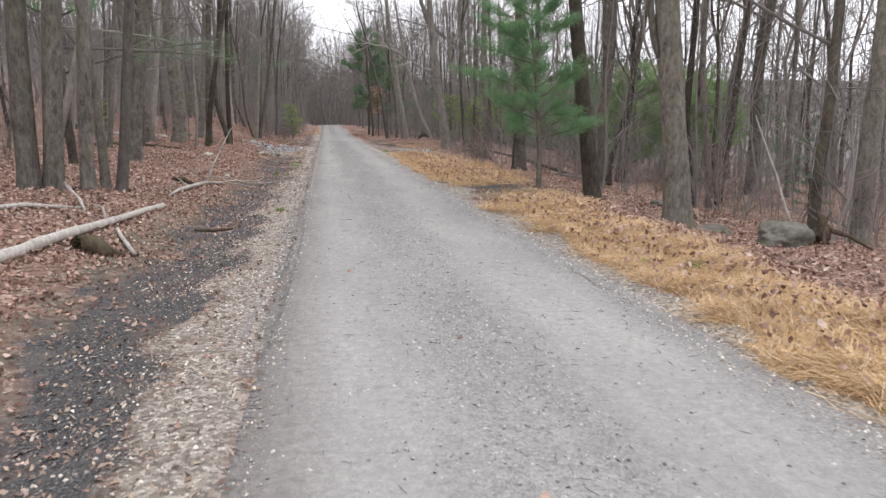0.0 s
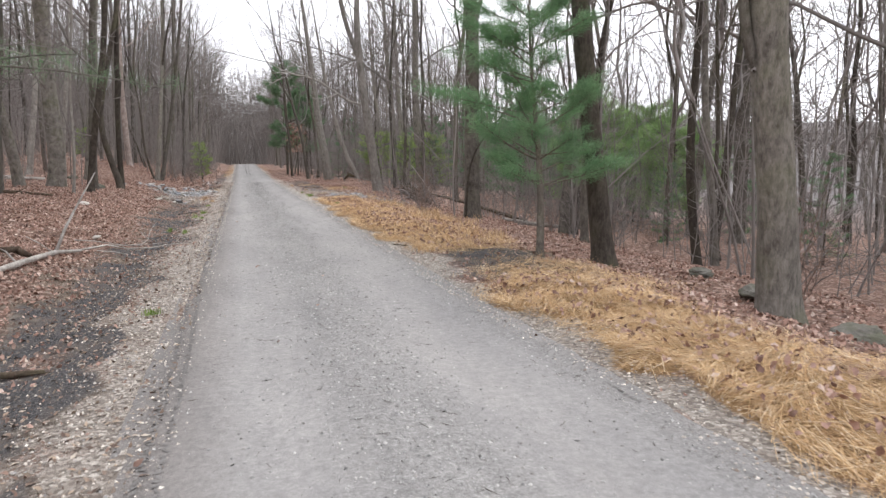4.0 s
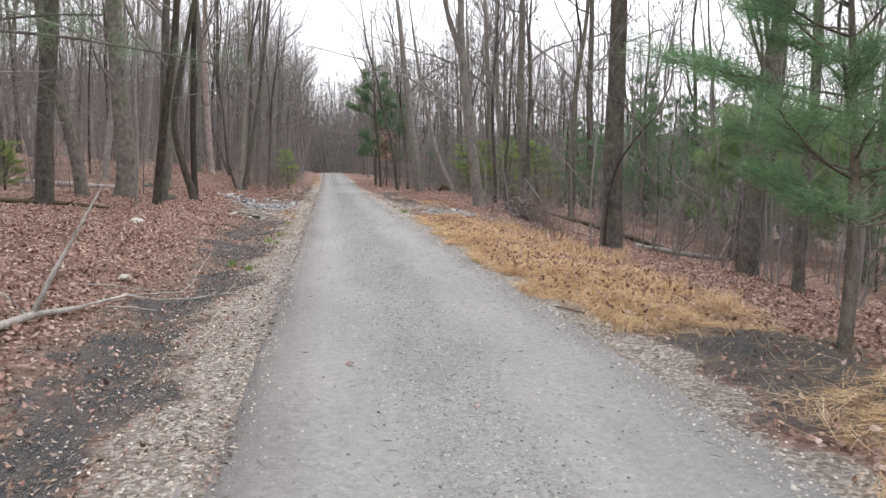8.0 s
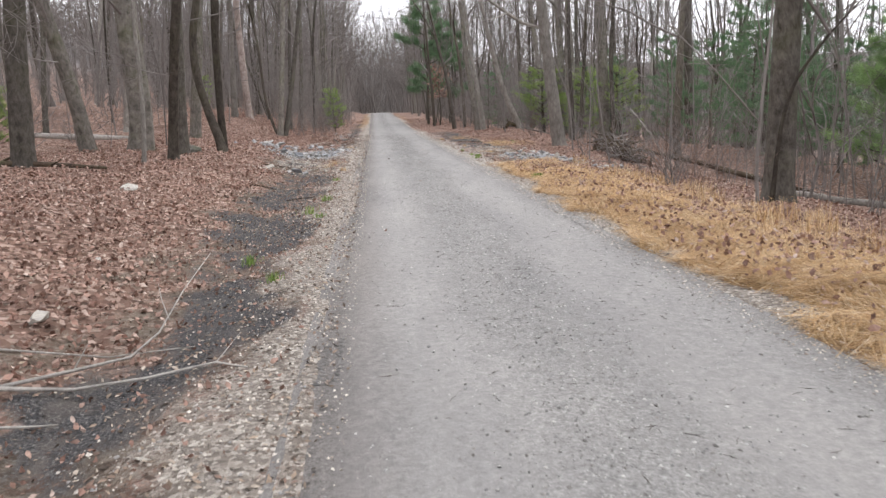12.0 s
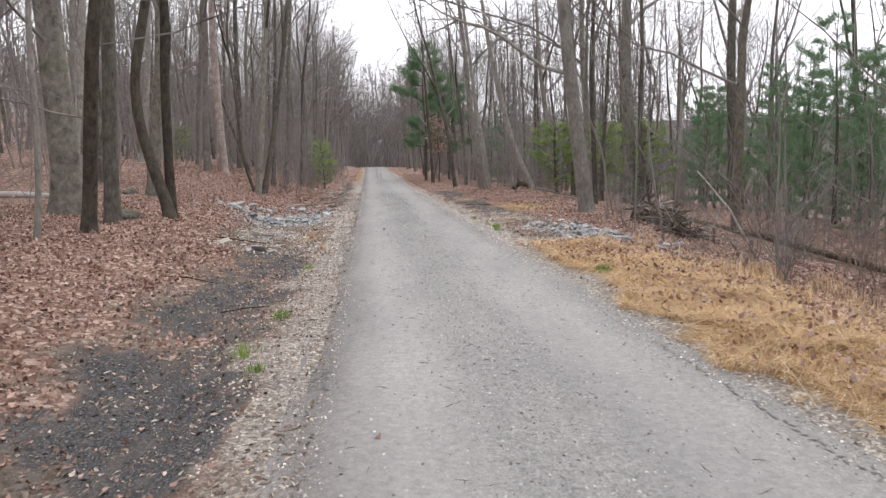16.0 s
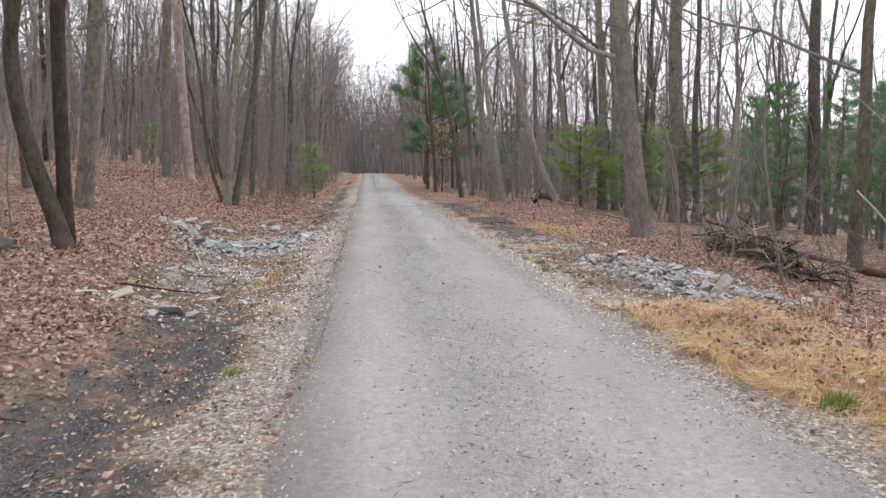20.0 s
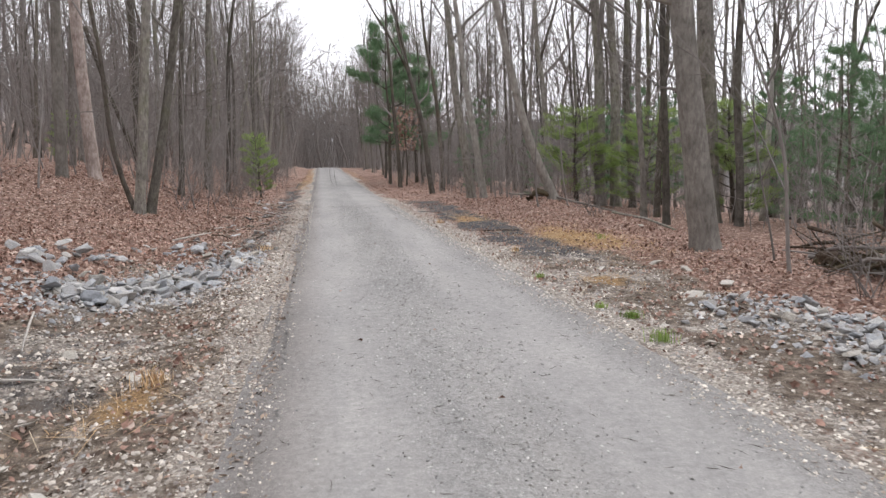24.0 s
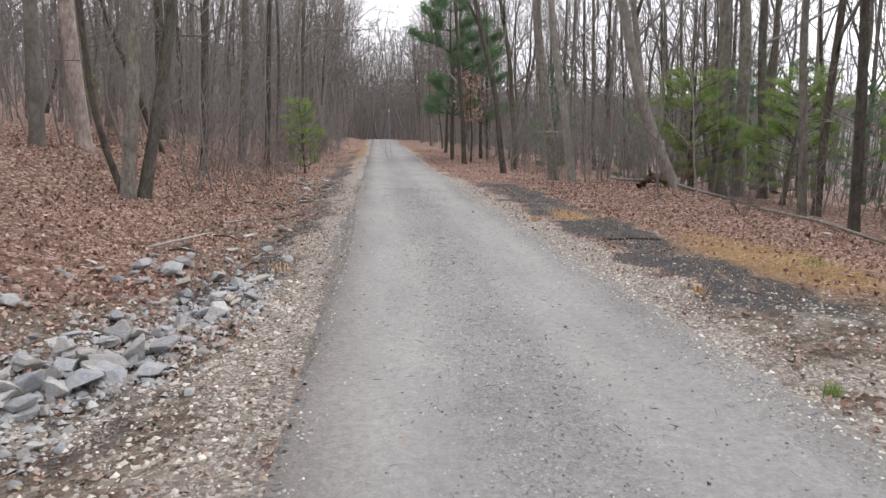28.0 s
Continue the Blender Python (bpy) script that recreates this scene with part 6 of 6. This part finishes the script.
stalk_v = np.array([[-0.5, 0.007, 0], [-0.5, -0.007, 0], [0.5, 0.004, 0.0], [0.5, -0.004, 0.0]])
stalk_t = np.array([[0, 1, 2], [2, 1, 3]])
V, T, base = [], [], 0
for n, x0, x1, y0, y1, sd in ((330000, 2.6, 6.0, 3, 34, 5), (20000, 3.0, 6.5, 38, 53, 6), (5000, -2.2, -0.5, 33, 47, 7), (5000, -1.8, -0.6, 74, 100, 8)):
    x, y, g = scatter(n, x0, x1, y0, y1, lambda a, b: np.clip(zones(a, b)[0] * (0.55 + 0.9 * fnoise(a * 1.9 + 3, b * 1.7)) + 0.035 * bare_soil(a, b), 0, 1), sd)
    v, t = pieces(stalk_v, stalk_t, x, y, land(x, y) + g.uniform(0.0, 0.05, len(x)) + 0.24 * np.clip(fnoise(x * 2.7, y * 2.2) - 0.42, 0, 1), g.uniform(0.07, 0.30, len(x)), g, 0.34, None, 9.0 * fnoise(x * 0.9 + 7, y * 0.9) + g.normal(0, 0.55, len(x)))
    V.append(v)
    T.append(t + base)
    base += len(v)
thing("straw_mulch", "golden straw mulch strewn on the verge", "straw", kind="stuff", me=mesh_of_arrays("straw_mulch", np.concatenate(V), np.concatenate(T), STRAW))

chip_v = np.array([[0.5, 0.05, -0.1], [-0.5, -0.02, -0.08], [0.05, 0.45, -0.12], [-0.06, -0.42, -0.1], [0.08, 0.0, 0.3]])
chip_t = np.array([[4, 0, 2], [4, 2, 1], [4, 1, 3], [4, 3, 0]])
V, T, base = [], [], 0
for n, x0, x1, y0, y1, lo, hi, sd in ((60000, -1.7, 0.1, 2, 62, 0.009, 0.034, 9), (26000, 2.4, 3.3, 2.5, 62, 0.01, 0.036, 10), (11000, -3.6, -0.7, 33, 44, 0.012, 0.075, 11), (12000, 2.6, 5.0, 33, 47, 0.012, 0.06, 12), (1500, -3, -1, 3, 60, 0.015, 0.05, 13)):
    x, y, g = scatter(n, x0, x1, y0, y1, lambda a, b: np.clip(zones(a, b)[2] * (a < -0.3) + zones(a, b)[2] * (a > 2.4) + np.where((a > -0.3) & (a < 2.4), 0.012, 0.045) + 0.10 * bare_soil(a, b), 0, 1), sd)
    v, t = pieces(chip_v, chip_t, x, y, np.where((x > ROAD_L) & (x < ROAD_R), np.maximum(road_z(x, y), land(x, y) - 0.05), land(x, y)) + 0.003, lo + (hi - lo) * g.random(len(x)) ** 2.2, g, 0.3)
    V.append(v)
    T.append(t + base)
    base += len(v)
thing("gravel_verge", "pale loose gravel along the road edges", "gravel", kind="stuff", me=mesh_of_arrays("gravel_verge", np.concatenate(V), np.concatenate(T), PEBBLE))

g = np.random.default_rng(19)
q = g.random(5200)
x = np.where(np.arange(5200) < 3000, -3.3 + 2.1 * q ** 0.75 + g.normal(0, 0.34, 5200), 5.0 + 0.2 * q + g.normal(0, 0.62, 5200))
y = np.where(np.arange(5200) < 3000, 39.4 + 4.6 * q ** 1.5 + g.normal(0, 0.5, 5200), 33.6 + 4.3 * q + g.normal(0, 0.35, 5200))
ok = (x < -1.0) | (x > 3.75)
x, y = x[ok], y[ok]
v, t = pieces(chip_v, chip_t, x, y, land(x, y) + 0.012, 0.03 + 0.09 * g.random(len(x)) ** 2, g, 0.4)
thing("stone_chips", "small pale broken stones between the larger ones", "stones", kind="stuff", me=mesh_of_arrays("stone_chips", v, t, RIPCHIP))

scrap_v = np.array([[-0.5, 0.0, 0.03], [-0.1, 0.2, 0.1], [0.5, 0.04, 0.0], [0.05, -0.2, 0.08]])
scrap_t = np.array([[0, 3, 1], [1, 3, 2]])
V, T, base = [], [], 0
for n, x0, x1, y0, y1, sd in ((98000, -3.3, -0.4, 2, 60, 21), (16000, -7, -3.2, 3, 46, 22), (14000, 2.7, 6.2, 4, 60, 23)):
    x, y, g = scatter(n, x0, x1, y0, y1, lambda a, b: np.clip(0.25 + 1.3 * (fnoise(a * 2.2 + 11, b * 1.6) - 0.3), 0.1, 1), sd)
    v, t = pieces(scrap_v, scrap_t, x, y, land(x, y) + 0.004, 0.016 + 0.052 * g.random(len(x)) ** 1.7, g, 0.4)
    V.append(v)
    T.append(t + base)
    base += len(v)
thing("leaf_scraps", "crumbled brown leaf scraps and bark bits on the verge", "litter", kind="stuff", me=mesh_of_arrays("leaf_scraps", np.concatenate(V), np.concatenate(T), SCRAP))

g = np.random.default_rng(14)
x = np.concatenate([g.normal(1.0, 0.36, 26000), g.uniform(-0.45, 2.6, 7000), g.normal(2.45, 0.2, 7000)])
y = g.uniform(2, 58, len(x))
v, t = pieces(chip_v, chip_t, x, y, road_z(x, y) + 0.002, 0.01 + 0.024 * g.random(len(x)) ** 2.5, g, 0.35)
thing("road_gravel", "loose grey chips on the packed road", "gravel", kind="stuff", me=mesh_of_arrays("road_gravel", v, t, ROADCHIP))

bit_v = np.array([[-0.5, 0.012, 0.0], [-0.5, -0.012, 0.0], [0, 0.045, 0.02], [0, 0.015, 0.025], [0.5, -0.03, 0.0], [0.5, -0.05, 0.0], [0, 0.03, -0.01]])
bit_t = np.array([[0, 1, 3], [0, 3, 2], [2, 3, 5], [2, 5, 4], [1, 6, 3], [3, 6, 5], [6, 0, 2], [6, 2, 4]])
x = np.concatenate([g.normal(1.0, 0.55, 3600), g.normal(2.4, 0.35, 1200), g.normal(-1.8, 0.7, 3200), g.normal(-0.3, 0.3, 300)])
y = g.uniform(2, 60, len(x))
z = np.where((x > -0.5) & (x < 2.7), road_z(x, y), land(x, y))
v, t = pieces(bit_v, bit_t, x, y, z + 0.006, 0.018 + 0.10 * g.random(len(x)) ** 3.2, g, 0.08)
thing("twig_bits", "small dark twigs and bark bits on the road", "twigs", kind="stuff", me=mesh_of_arrays("twig_bits", v, t, DEBRIS))

# tread marks of a tyre along the soft left edge, print shadows put into their colour
y = np.arange(2, 52, 0.055)
y = np.repeat(y, 2) + g.normal(0, 0.006, 2 * len(y))
x = -0.43 - 0.05 * np.sin(y * 0.5) + np.tile([-0.055, 0.045], len(y) // 2) + g.normal(0, 0.008, len(y))
ok = fnoise(y * 0.35, y * 0) > 0.40
x, y = x[ok], y[ok]
y2 = np.arange(6, 30, 0.075)
x2 = 2.5 + 0.05 * np.sin(y2 * 0.7) + g.normal(0, 0.015, len(y2))
ok = fnoise(y2 * 0.3 + 4, y2 * 0) > 0.45
x, y = np.concatenate([x, x2[ok]]), np.concatenate([y, y2[ok]])
v, t = pieces(chip_v, chip_t, x, y, road_z(x, y) + 0.007, np.full(len(x), 0.062), g, 0.05, np.stack([np.full(len(x), 1.3), np.full(len(x), 0.5), np.full(len(x), 0.18)], 1))
thing("tread_marks", "pressed tyre tread ridges with shadow-dark colour along the soft edge", "tread", kind="stuff", me=mesh_of_arrays("tread_marks", v, t, TREAD_SHADE))
